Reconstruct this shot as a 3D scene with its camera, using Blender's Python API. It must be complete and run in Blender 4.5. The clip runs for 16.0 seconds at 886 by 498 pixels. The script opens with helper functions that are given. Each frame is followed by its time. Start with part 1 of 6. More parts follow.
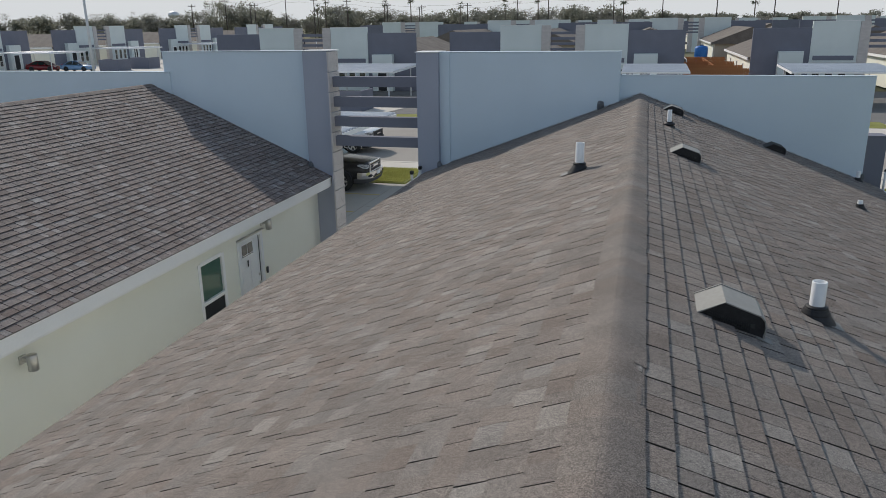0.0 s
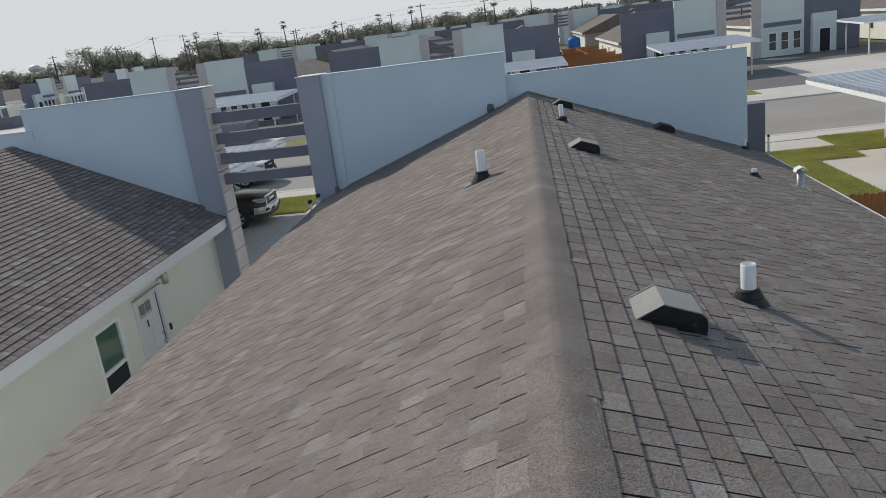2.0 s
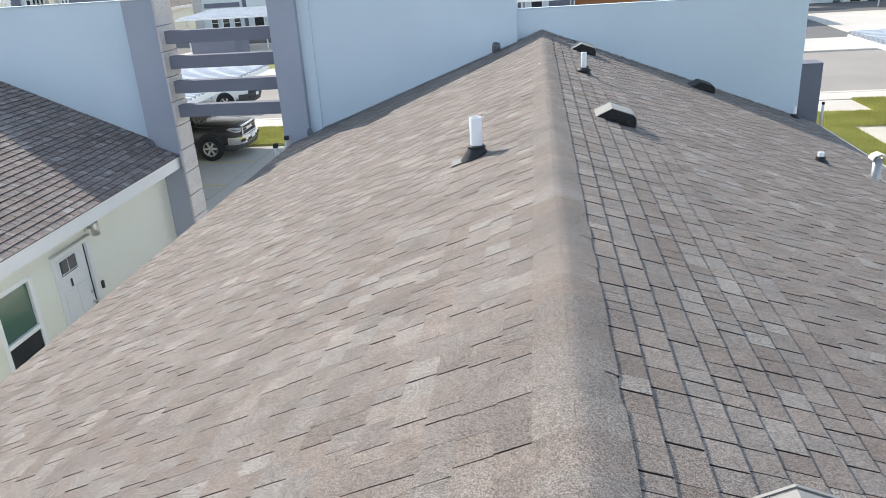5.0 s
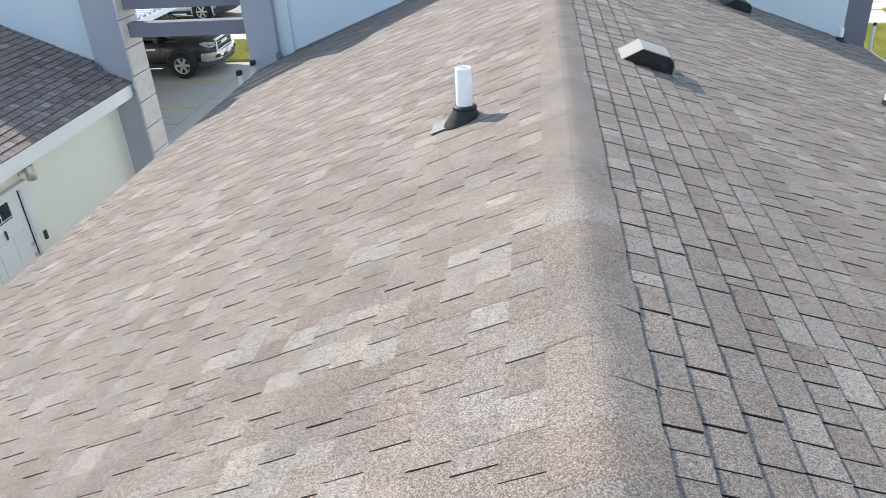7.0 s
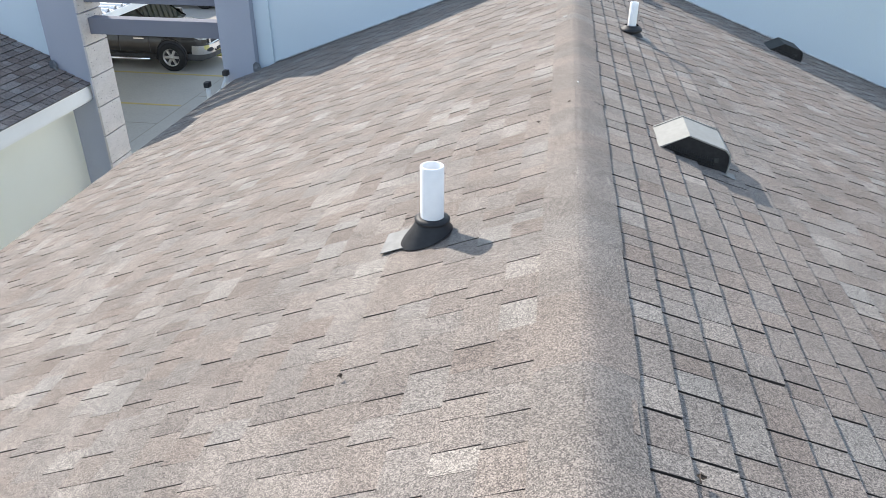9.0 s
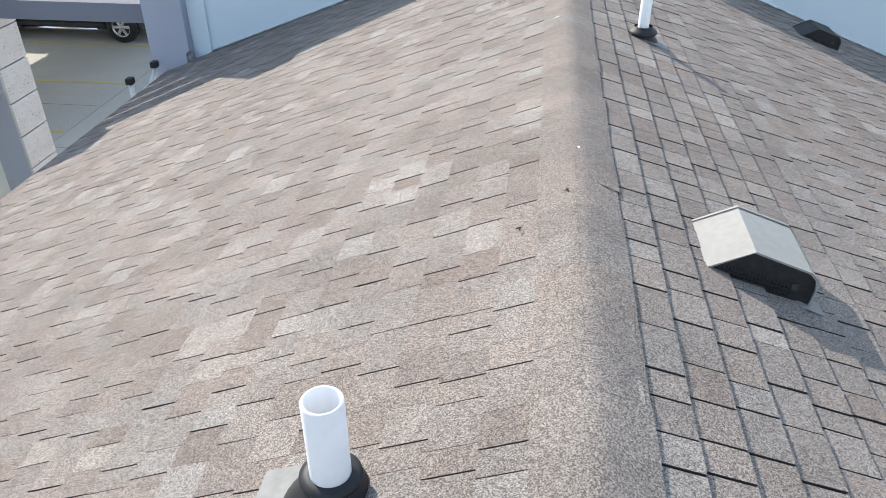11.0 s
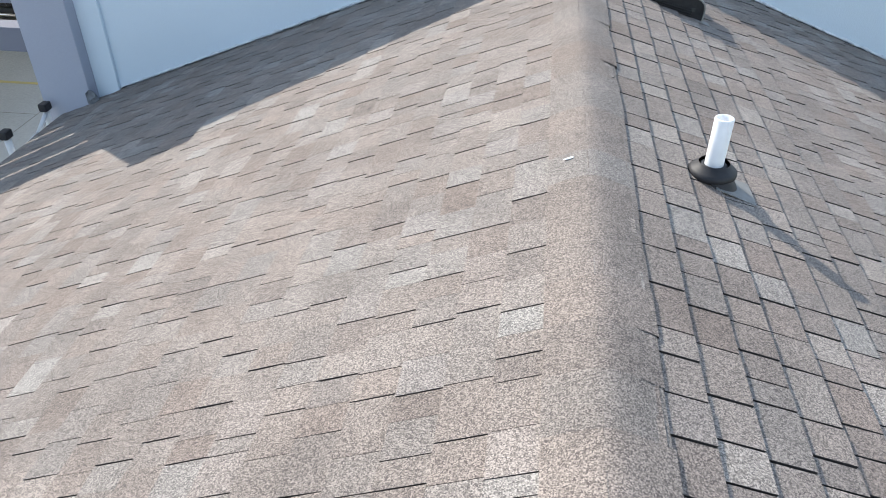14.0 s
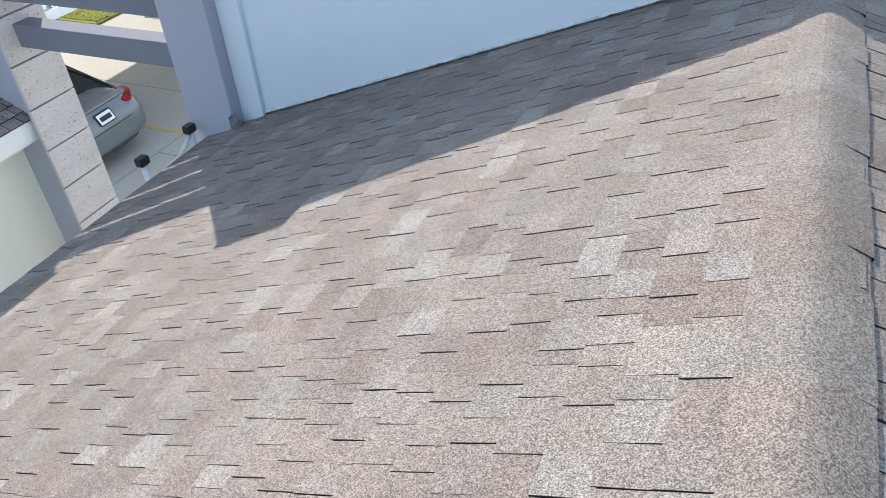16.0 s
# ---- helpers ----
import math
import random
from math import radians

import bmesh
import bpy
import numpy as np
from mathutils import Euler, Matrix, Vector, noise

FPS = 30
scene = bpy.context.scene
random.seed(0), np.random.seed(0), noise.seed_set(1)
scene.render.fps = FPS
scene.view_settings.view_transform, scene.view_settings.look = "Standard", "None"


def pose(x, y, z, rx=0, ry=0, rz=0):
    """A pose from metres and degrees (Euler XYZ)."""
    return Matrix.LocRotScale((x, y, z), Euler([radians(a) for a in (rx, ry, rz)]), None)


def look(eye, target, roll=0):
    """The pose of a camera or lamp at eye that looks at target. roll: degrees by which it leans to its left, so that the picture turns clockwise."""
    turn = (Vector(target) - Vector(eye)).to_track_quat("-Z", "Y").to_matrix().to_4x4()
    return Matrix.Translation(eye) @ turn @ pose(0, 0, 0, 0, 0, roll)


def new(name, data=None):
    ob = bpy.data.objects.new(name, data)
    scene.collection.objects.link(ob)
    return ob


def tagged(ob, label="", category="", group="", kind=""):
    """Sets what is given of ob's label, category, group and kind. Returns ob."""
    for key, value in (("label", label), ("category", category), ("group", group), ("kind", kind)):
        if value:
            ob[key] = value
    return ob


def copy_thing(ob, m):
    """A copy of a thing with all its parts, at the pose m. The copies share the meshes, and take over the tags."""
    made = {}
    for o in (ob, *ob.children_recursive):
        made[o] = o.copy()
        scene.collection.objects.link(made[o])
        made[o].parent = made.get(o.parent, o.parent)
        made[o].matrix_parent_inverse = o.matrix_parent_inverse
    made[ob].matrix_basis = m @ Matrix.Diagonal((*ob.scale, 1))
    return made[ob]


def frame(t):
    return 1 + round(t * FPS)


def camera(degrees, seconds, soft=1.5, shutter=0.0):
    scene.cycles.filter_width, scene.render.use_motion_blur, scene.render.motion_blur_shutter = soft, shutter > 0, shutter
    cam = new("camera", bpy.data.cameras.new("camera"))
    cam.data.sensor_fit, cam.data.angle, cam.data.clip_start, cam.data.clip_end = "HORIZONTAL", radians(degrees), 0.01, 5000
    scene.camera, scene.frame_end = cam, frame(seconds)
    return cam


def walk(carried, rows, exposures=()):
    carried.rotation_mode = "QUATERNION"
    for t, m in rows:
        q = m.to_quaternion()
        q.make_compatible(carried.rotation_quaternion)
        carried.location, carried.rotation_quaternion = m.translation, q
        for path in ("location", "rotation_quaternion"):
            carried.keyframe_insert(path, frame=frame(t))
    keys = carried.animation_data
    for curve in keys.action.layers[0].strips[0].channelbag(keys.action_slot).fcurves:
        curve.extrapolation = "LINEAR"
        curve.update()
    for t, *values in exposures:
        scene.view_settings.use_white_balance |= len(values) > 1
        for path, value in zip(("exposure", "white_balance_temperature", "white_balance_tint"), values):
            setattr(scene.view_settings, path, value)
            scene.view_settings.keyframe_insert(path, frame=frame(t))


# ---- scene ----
cam = camera(61.3, 16.0, soft=0.45)
PATH = [
    (0, (0.07, -0.618, 1.576), (-0.424, 1.232, 0.998), -0.8),
    (0.5, (0.057, -0.636, 1.579), (-0.414, 1.222, 1.007), -1.5),
    (1, (0.033, -0.602, 1.544), (-0.419, 1.26, 0.971), -2.0),
    (1.5, (-0.035, -0.411, 1.574), (-0.353, 1.48, 1.007), -5.9),
    (2, (-0.041, -0.145, 1.582), (-0.298, 1.757, 1.021), -7.4),
    (2.5, (-0.029, 0.167, 1.607), (-0.279, 2.07, 1.046), -7.6),
    (3, (-0.076, 0.565, 1.59), (-0.32, 2.468, 1.026), -6.8),
    (3.5, (-0.057, 1.014, 1.562), (-0.295, 2.912, 0.98), -6.3),
    (4, (-0.103, 1.42, 1.519), (-0.349, 3.305, 0.897), -3.3),
    (4.2, (-0.119, 1.62, 1.491), (-0.365, 3.492, 0.831), -3.0),
    (6.3, (-0.145, 3.497, 1.485), (-0.411, 5.309, 0.681), -5.0),
    (6.5, (-0.159, 3.667, 1.462), (-0.428, 5.462, 0.624), -4.9),
    (7, (-0.191, 4.117, 1.424), (-0.438, 5.854, 0.465), -3.8),
    (7.5, (-0.143, 4.591, 1.401), (-0.389, 6.323, 0.431), -3.7),
    (8, (-0.144, 4.976, 1.395), (-0.401, 6.707, 0.428), -1.2),
    (8.5, (-0.192, 5.426, 1.41), (-0.445, 7.156, 0.438), -0.1),
    (9, (-0.174, 5.902, 1.399), (-0.425, 7.634, 0.431), 0.2),
    (9.5, (-0.179, 6.35, 1.405), (-0.426, 8.09, 0.45), 0.7),
    (9.7, (-0.194, 6.538, 1.396), (-0.433, 8.278, 0.439), 0.9),
    (11.8, (-0.21, 8.324, 1.388), (-0.416, 9.954, 0.247), -0.9),
    (12, (-0.207, 8.478, 1.416), (-0.416, 10.105, 0.272), -1.0),
    (12.5, (-0.247, 8.922, 1.394), (-0.46, 10.553, 0.256), -0.9),
    (13, (-0.222, 9.343, 1.33), (-0.426, 10.915, 0.11), -0.9),
    (13.5, (-0.2, 9.753, 1.375), (-0.409, 11.347, 0.184), -0.6),
    (14, (-0.245, 10.197, 1.395), (-0.452, 11.815, 0.237), 0.1),
    (14.5, (-0.268, 10.615, 1.381), (-0.579, 12.208, 0.212), 2.2),
    (15, (-0.34, 10.988, 1.4), (-0.919, 12.5, 0.226), 0.3),
    (15.5, (-0.365, 11.406, 1.406), (-1.06, 12.861, 0.223), -2.2),
    (16, (-0.239, 11.823, 1.409), (-0.937, 13.254, 0.199), -4.6),
]
walk(cam, [(t, look(eye, target, roll)) for t, eye, target, roll in PATH], [(0.0, -0.20, 6650, 10), (1.5, -0.06, 6650, 10), (2.1, -0.20, 6650, 10), (2.5, -0.20, 6650, 10), (3.2, -0.06, 6650, 10), (4.2, 0.57, 6600, 10), (6.3, 1.01, 6570, 10), (7.0, 1.07, 6550, 10), (9.7, 1.11, 6510, 10), (16.0, 1.15, 6460, 10)])

# ---------------------------------------------------------------- world and sun
SUN = Vector((-0.70 * math.cos(radians(33.6)), 0.714 * math.cos(radians(33.6)), math.sin(radians(33.6))))
world = bpy.data.worlds.new("sky_world")
scene.world = world
world.use_nodes = True
wn, wl = world.node_tree.nodes, world.node_tree.links
sky = wn.new("ShaderNodeTexSky")
sky.sky_type = "NISHITA"
sky.sun_disc = False
sky.sun_elevation = radians(33.6)
sky.sun_rotation = math.atan2(SUN.x, SUN.y)
sky.altitude, sky.air_density, sky.dust_density, sky.ozone_density = 20, 1.0, 0.4, 1.6
wn["Background"].inputs["Strength"].default_value = 0.214
grey, pale, haze = wn.new("ShaderNodeRGBToBW"), wn.new("ShaderNodeMix"), wn.new("ShaderNodeMix")     # thin milky haze over the blue
pale.data_type = haze.data_type = "RGBA"
pale.blend_type, pale.inputs[0].default_value, pale.inputs[7].default_value = "MULTIPLY", 1.0, (0.80, 0.99, 1.23, 1)
haze.inputs[0].default_value = 0.58
wl.new(sky.outputs[0], grey.inputs[0]), wl.new(grey.outputs[0], pale.inputs[6])
wl.new(sky.outputs[0], haze.inputs[6]), wl.new(pale.outputs[2], haze.inputs[7])
even = wn.new("ShaderNodeMix")                 # high thin cloud evens out the glare round the sun
even.data_type, even.blend_type = "RGBA", "DARKEN"
even.inputs[0].default_value, even.inputs[7].default_value = 1.0, (3.5, 3.68, 3.86, 1)
wl.new(haze.outputs[2], even.inputs[6]), wl.new(even.outputs[2], wn["Background"].inputs["Color"])
sun_data = bpy.data.lights.new("sun", "SUN")
sun_data.energy, sun_data.angle, sun_data.color = 3.15, radians(0.6), (1.0, 0.935, 0.855)
sun = new("sun", sun_data)
sun.matrix_world = look(SUN * 50, (0, 0, 0))

# ---------------------------------------------------------------- materials
def mat(name, low, high, fine=60.0, broad=1.2, rough=0.85, bump=0.15, depth=0.002, metal=0.0, spec=0.3, broad_mix=0.5, stretch=None):
    """A surface of two colours mixed by a fine grain and a broad mottling, with relief."""
    m = bpy.data.materials.new(name)
    m.use_nodes = True
    n, l = m.node_tree.nodes, m.node_tree.links
    b = n["Principled BSDF"]
    b.inputs["Roughness"].default_value, b.inputs["Metallic"].default_value = rough, metal
    b.inputs["Specular IOR Level"].default_value = spec
    tc = n.new("ShaderNodeTexCoord")
    src = tc.outputs["Object"]
    if stretch:
        mp = n.new("ShaderNodeMapping")
        mp.inputs["Scale"].default_value = stretch
        l.new(src, mp.inputs["Vector"])
        src = mp.outputs["Vector"]
    a, c = n.new("ShaderNodeTexNoise"), n.new("ShaderNodeTexNoise")
    for node, s, d in ((a, fine, 3), (c, broad, 5)):
        node.inputs["Scale"].default_value, node.inputs["Detail"].default_value = s, d
        l.new(src, node.inputs["Vector"])
    mix = n.new("ShaderNodeMix")
    mix.inputs[0].default_value = broad_mix
    l.new(a.outputs[0], mix.inputs[2]), l.new(c.outputs[0], mix.inputs[3])
    ramp = n.new("ShaderNodeValToRGB")
    ramp.color_ramp.elements[0].position, ramp.color_ramp.elements[1].position = 0.32, 0.68
    ramp.color_ramp.elements[0].color, ramp.color_ramp.elements[1].color = (*low, 1), (*high, 1)
    l.new(mix.outputs[0], ramp.inputs[0]), l.new(ramp.outputs[0], b.inputs["Base Color"])
    if bump:
        bp = n.new("ShaderNodeBump")
        bp.inputs["Strength"].default_value, bp.inputs["Distance"].default_value = bump, depth
        l.new(a.outputs[0], bp.inputs["Height"]), l.new(bp.outputs[0], b.inputs["Normal"])
    return m


def shingle_mat(name, island, tint=(1, 1, 1), gain=1.0, spread=1.0):
    """Mineral-granule shingle: one tone for each piece, coloured granules, weathering."""
    m = bpy.data.materials.new(name)
    m.use_nodes = True
    n, l = m.node_tree.nodes, m.node_tree.links
    b = n["Principled BSDF"]
    b.inputs["Roughness"].default_value, b.inputs["Specular IOR Level"].default_value = 0.9, 0.25
    if island:
        rnd = n.new("ShaderNodeNewGeometry").outputs["Random Per Island"]
    else:
        rnd = n.new("ShaderNodeObjectInfo").outputs["Random"]
    geo = n.new("ShaderNodeNewGeometry").outputs["Position"]
    tone = n.new("ShaderNodeValToRGB")
    tones = [(0.0, (0.186, 0.154, 0.135)), (0.22, (0.213, 0.181, 0.160)), (0.45, (0.221, 0.195, 0.175)),
             (0.66, (0.236, 0.204, 0.181)), (0.86, (0.250, 0.225, 0.204)), (1.0, (0.307, 0.284, 0.258))]
    tone.color_ramp.elements[0].position, tone.color_ramp.elements[1].position = 0, 1
    for p, col in tones[1:-1]:
        tone.color_ramp.elements.new(p)
    for e, (p, col) in zip(tone.color_ramp.elements, tones):
        col = tuple(m + (v - m) * spread for v, m in zip(col, (0.227, 0.198, 0.177)))
        e.position, e.color = p, (*(v * t * gain for v, t in zip(col, tint)), 1)
    l.new(rnd, tone.inputs[0])
    cell = n.new("ShaderNodeTexVoronoi")
    cell.inputs["Scale"].default_value = 290
    l.new(geo, cell.inputs["Vector"])
    gran = n.new("ShaderNodeValToRGB")
    gran.color_ramp.elements[0].position, gran.color_ramp.elements[0].color = 0.08, (0.44, 0.43, 0.44, 1)
    gran.color_ramp.elements[1].position, gran.color_ramp.elements[1].color = 0.95, (1.62, 1.59, 1.55, 1)
    mid = gran.color_ramp.elements.new(0.5)
    mid.color = (0.92, 0.91, 0.90, 1)
    sep = n.new("ShaderNodeSeparateColor")
    l.new(cell.outputs["Color"], sep.inputs[0]), l.new(sep.outputs[0], gran.inputs[0])
    spin, part_of, hue = n.new("ShaderNodeMath"), n.new("ShaderNodeMath"), n.new("ShaderNodeValToRGB")     # a cool or rosy cast, apart from the tone
    spin.operation, part_of.operation, spin.inputs[1].default_value = "MULTIPLY", "FRACT", 37.7
    l.new(rnd, spin.inputs[0]), l.new(spin.outputs[0], part_of.inputs[0]), l.new(part_of.outputs[0], hue.inputs[0])
    hue.color_ramp.elements[0].position, hue.color_ramp.elements[0].color = 0.1, (0.98, 1.0, 1.02, 1)
    hue.color_ramp.elements[1].position, hue.color_ramp.elements[1].color = 0.9, (1.025, 0.99, 0.975, 1)
    cast = n.new("ShaderNodeMix")
    cast.data_type, cast.blend_type, cast.inputs[0].default_value = "RGBA", "MULTIPLY", 1.0
    l.new(tone.outputs[0], cast.inputs[6]), l.new(hue.outputs[0], cast.inputs[7])
    mul = n.new("ShaderNodeMix")
    mul.data_type, mul.blend_type, mul.inputs[0].default_value = "RGBA", "MULTIPLY", 1.0
    l.new(cast.outputs[2], mul.inputs[6]), l.new(gran.outputs[0], mul.inputs[7])
    wide = n.new("ShaderNodeTexNoise")
    wide.inputs["Scale"].default_value, wide.inputs["Detail"].default_value = 2.2, 6
    l.new(geo, wide.inputs["Vector"])
    wr = n.new("ShaderNodeMapRange")
    wr.inputs["From Min"].default_value, wr.inputs["From Max"].default_value = 0.3, 0.7
    wr.inputs["To Min"].default_value, wr.inputs["To Max"].default_value = 0.86, 1.12
    l.new(wide.outputs[0], wr.inputs[0])
    mul2 = n.new("ShaderNodeMix")
    mul2.data_type, mul2.blend_type, mul2.inputs[0].default_value = "RGBA", "MULTIPLY", 1.0
    l.new(mul.outputs[2], mul2.inputs[6]), l.new(wr.outputs[0], mul2.inputs[7])
    clump = n.new("ShaderNodeTexNoise")                    # granules lie in small clumps
    clump.inputs["Scale"].default_value, clump.inputs["Detail"].default_value = 190, 2
    l.new(geo, clump.inputs["Vector"])
    cr = n.new("ShaderNodeMapRange")
    cr.inputs["From Min"].default_value, cr.inputs["From Max"].default_value = 0.3, 0.7
    cr.inputs["To Min"].default_value, cr.inputs["To Max"].default_value = 0.88, 1.12
    l.new(clump.outputs[0], cr.inputs[0])
    worn, wm = n.new("ShaderNodeTexNoise"), n.new("ShaderNodeMapRange")      # scuffed and thinner granules, a few centimetres wide
    worn.inputs["Scale"].default_value, worn.inputs["Detail"].default_value, worn.inputs["Roughness"].default_value = 34, 4, 0.7
    l.new(geo, worn.inputs["Vector"]), l.new(worn.outputs[0], wm.inputs[0])
    wm.inputs["From Min"].default_value, wm.inputs["From Max"].default_value = 0.3, 0.7
    wm.inputs["To Min"].default_value, wm.inputs["To Max"].default_value = 0.93, 1.07
    both = n.new("ShaderNodeMath")
    both.operation = "MULTIPLY"
    l.new(cr.outputs[0], both.inputs[0]), l.new(wm.outputs[0], both.inputs[1])
    mul3 = n.new("ShaderNodeMix")
    mul3.data_type, mul3.blend_type, mul3.inputs[0].default_value = "RGBA", "MULTIPLY", 1.0
    l.new(mul2.outputs[2], mul3.inputs[6]), l.new(both.outputs[0], mul3.inputs[7])
    l.new(mul3.outputs[2], b.inputs["Base Color"])
    bp = n.new("ShaderNodeBump")
    bp.inputs["Strength"].default_value, bp.inputs["Distance"].default_value = 0.55, 0.0016
    l.new(sep.outputs[1], bp.inputs["Height"]), l.new(bp.outputs[0], b.inputs["Normal"])
    return m


def glass_mat(name, tint=(0.02, 0.03, 0.03), rough=0.03):
    m = bpy.data.materials.new(name)
    m.use_nodes = True
    b = m.node_tree.nodes["Principled BSDF"]
    b.inputs["Base Color"].default_value, b.inputs["Roughness"].default_value = (*tint, 1), rough
    b.inputs["Specular IOR Level"].default_value = 0.8
    return m


SHINGLE_OBJ = shingle_mat("shingle_granules", False, (0.985, 1.0, 1.0), spread=0.72)
SHINGLE_PALE = shingle_mat("shingle_granules_pale", False, (0.985, 1.015, 1.03), 1.14, 0.3)
SHINGLE_CAP = shingle_mat("shingle_granules_cap", False, (0.985, 1.0, 1.0), 0.95, 0.42)
SHINGLE_ISL = shingle_mat("shingle_granules_field", True, (0.985, 1.0, 1.0), spread=0.72)
SHINGLE_DARK = shingle_mat("shingle_granules_charcoal", True, (0.95, 0.94, 0.96), 1.2)
SHINGLE_FAR = mat("shingle_weathered_far", (0.13, 0.11, 0.095), (0.23, 0.20, 0.175), 14, 0.8, 0.9, 0.2, 0.01)
ASPHALT_EDGE = mat("shingle_cut_edge", (0.034, 0.030, 0.028), (0.065, 0.058, 0.053), 200, 8, 0.9)
FELT = mat("roof_underlay", (0.03, 0.03, 0.03), (0.06, 0.058, 0.055), 90, 3, 0.95)
# white stucco; the blue of its sky-lit shade is put into the colour
STUCCO_WHITE_BLUED = mat("stucco_white_shade_tint", (0.590, 0.678, 0.745), (0.672, 0.768, 0.842), 90, 0.55, 0.9, 0.5, 0.004, broad_mix=0.62)
PAINT_EDGE = mat("thick_white_paint", (0.30, 0.335, 0.37), (0.78, 0.82, 0.85), 45, 9, 0.7, 0.4, 0.004)
STUCCO_ROW = mat("stucco_off_white", (0.66, 0.715, 0.70), (0.75, 0.80, 0.785), 90, 0.55, 0.9, 0.4, 0.004, broad_mix=0.6)
STUCCO_BEIGE = mat("stucco_cream", (0.78, 0.78, 0.69), (0.86, 0.86, 0.78), 120, 0.7, 0.9, 0.35, 0.003)
STUCCO_GREY = mat("stucco_slate_grey", (0.165, 0.172, 0.212), (0.210, 0.218, 0.262), 120, 0.7, 0.9, 0.35, 0.003)
SLATE_PALE = mat("stucco_pale_slate", (0.345, 0.365, 0.43), (0.415, 0.437, 0.505), 120, 0.7, 0.9, 0.35, 0.003)
STUCCO_TAN = mat("stucco_tan", (0.42, 0.36, 0.29), (0.50, 0.43, 0.35), 120, 0.7, 0.9, 0.35, 0.003)
TILE = mat("travertine_tile", (0.49, 0.455, 0.435), (0.66, 0.615, 0.59), 25, 2.0, 0.7, 0.3, 0.003, stretch=(1, 1, 2.5))
TRIM_WHITE = mat("painted_trim_white", (0.84, 0.84, 0.83), (0.90, 0.90, 0.89), 40, 2, 0.55, 0.05, 0.001)
DOOR_WHITE = mat("painted_door_white", (0.72, 0.73, 0.74), (0.80, 0.81, 0.82), 30, 2, 0.45, 0.03, 0.001)
CONCRETE = mat("concrete_broomed", (0.54, 0.50, 0.44), (0.70, 0.655, 0.59), 45, 0.35, 0.9, 0.25, 0.003)
CONCRETE_OLD = mat("concrete_stained", (0.37, 0.345, 0.30), (0.50, 0.47, 0.415), 30, 0.4, 0.9, 0.25, 0.003)
ASPHALT = mat("asphalt_worn", (0.29, 0.265, 0.235), (0.39, 0.36, 0.322), 70, 0.3, 0.92, 0.3, 0.003)
ASPHALT_DARK = mat("asphalt_dark", (0.15, 0.145, 0.138), (0.22, 0.212, 0.20), 70, 0.3, 0.92, 0.3, 0.003)
GRASS = mat("lawn_grass", (0.29, 0.30, 0.085), (0.56, 0.555, 0.19), 26, 0.9, 0.95, 0.8, 0.03)
DIRT = mat("field_ground", (0.10, 0.11, 0.05), (0.20, 0.18, 0.11), 3, 0.05, 0.95, 0.3, 0.05)
JOINT = mat("joint_grit", (0.20, 0.18, 0.15), (0.29, 0.265, 0.22), 60, 3)
YELLOW = mat("yellow_line_paint", (0.46, 0.37, 0.17), (0.62, 0.47, 0.14), 22, 2, 0.8, 0.1)
PVC = mat("pvc_white", (0.78, 0.78, 0.78), (0.86, 0.86, 0.86), 20, 4, 0.35, 0.02, 0.001, spec=0.5)
RUBBER = mat("rubber_boot_black", (0.018, 0.018, 0.020), (0.035, 0.035, 0.038), 30, 5, 0.55, 0.1)
LEAD = mat("galvanised_flashing", (0.33, 0.335, 0.34), (0.48, 0.485, 0.49), 18, 3, 0.42, 0.08, 0.001, metal=0.75)
VENT_PAINT = mat("vent_cover_paint", (0.255, 0.248, 0.228), (0.315, 0.306, 0.283), 30, 3, 0.5, 0.05, 0.001)
VENT_DARK = mat("vent_plastic_black", (0.012, 0.012, 0.014), (0.03, 0.03, 0.032), 50, 5, 0.45, 0.1)
VENT_BROWN = mat("vent_weathered_black", (0.03, 0.032, 0.032), (0.06, 0.062, 0.06), 50, 5, 0.6, 0.1)
STEEL = mat("brushed_steel", (0.50, 0.49, 0.47), (0.62, 0.61, 0.59), 60, 3, 0.35, 0.05, 0.001, metal=0.9)
GLASS = glass_mat("window_glass")
# pane whose base colour carries the green reflection of plants
GLASS_GREEN_REFLECTION = glass_mat("window_glass_green_reflection", (0.055, 0.13, 0.095), 0.08)
SCREEN = mat("window_insect_screen", (0.02, 0.022, 0.024), (0.04, 0.042, 0.045), 300, 3, 0.7, 0.2)
TAR = mat("roof_sealant", (0.025, 0.026, 0.03), (0.06, 0.06, 0.065), 60, 6, 0.6, 0.6, 0.006)
ALU_SHEET = mat("aluminium_roof_sheet", (0.60, 0.61, 0.63), (0.72, 0.73, 0.75), 10, 0.8, 0.4, 0.03, 0.001, metal=0.35)
ALU_POST = mat("aluminium_post_white", (0.62, 0.62, 0.61), (0.72, 0.72, 0.71), 20, 2, 0.5, 0.02, 0.001)
FENCE = mat("cedar_fence", (0.30, 0.115, 0.045), (0.50, 0.23, 0.10), 20, 1.5, 0.85, 0.3, 0.003, stretch=(1, 1, 0.12))
BLACK_PAINT = mat("car_paint_black", (0.020, 0.018, 0.018), (0.032, 0.029, 0.028), 3, 1, 0.2, 0, spec=0.5)
WHITE_PAINT = mat("car_paint_white", (0.74, 0.74, 0.74), (0.80, 0.80, 0.80), 3, 1, 0.2, 0, spec=0.6)
GREY_PAINT = mat("car_paint_silver_grey", (0.19, 0.20, 0.212), (0.24, 0.252, 0.265), 3, 1, 0.28, 0, metal=0.35, spec=0.5)
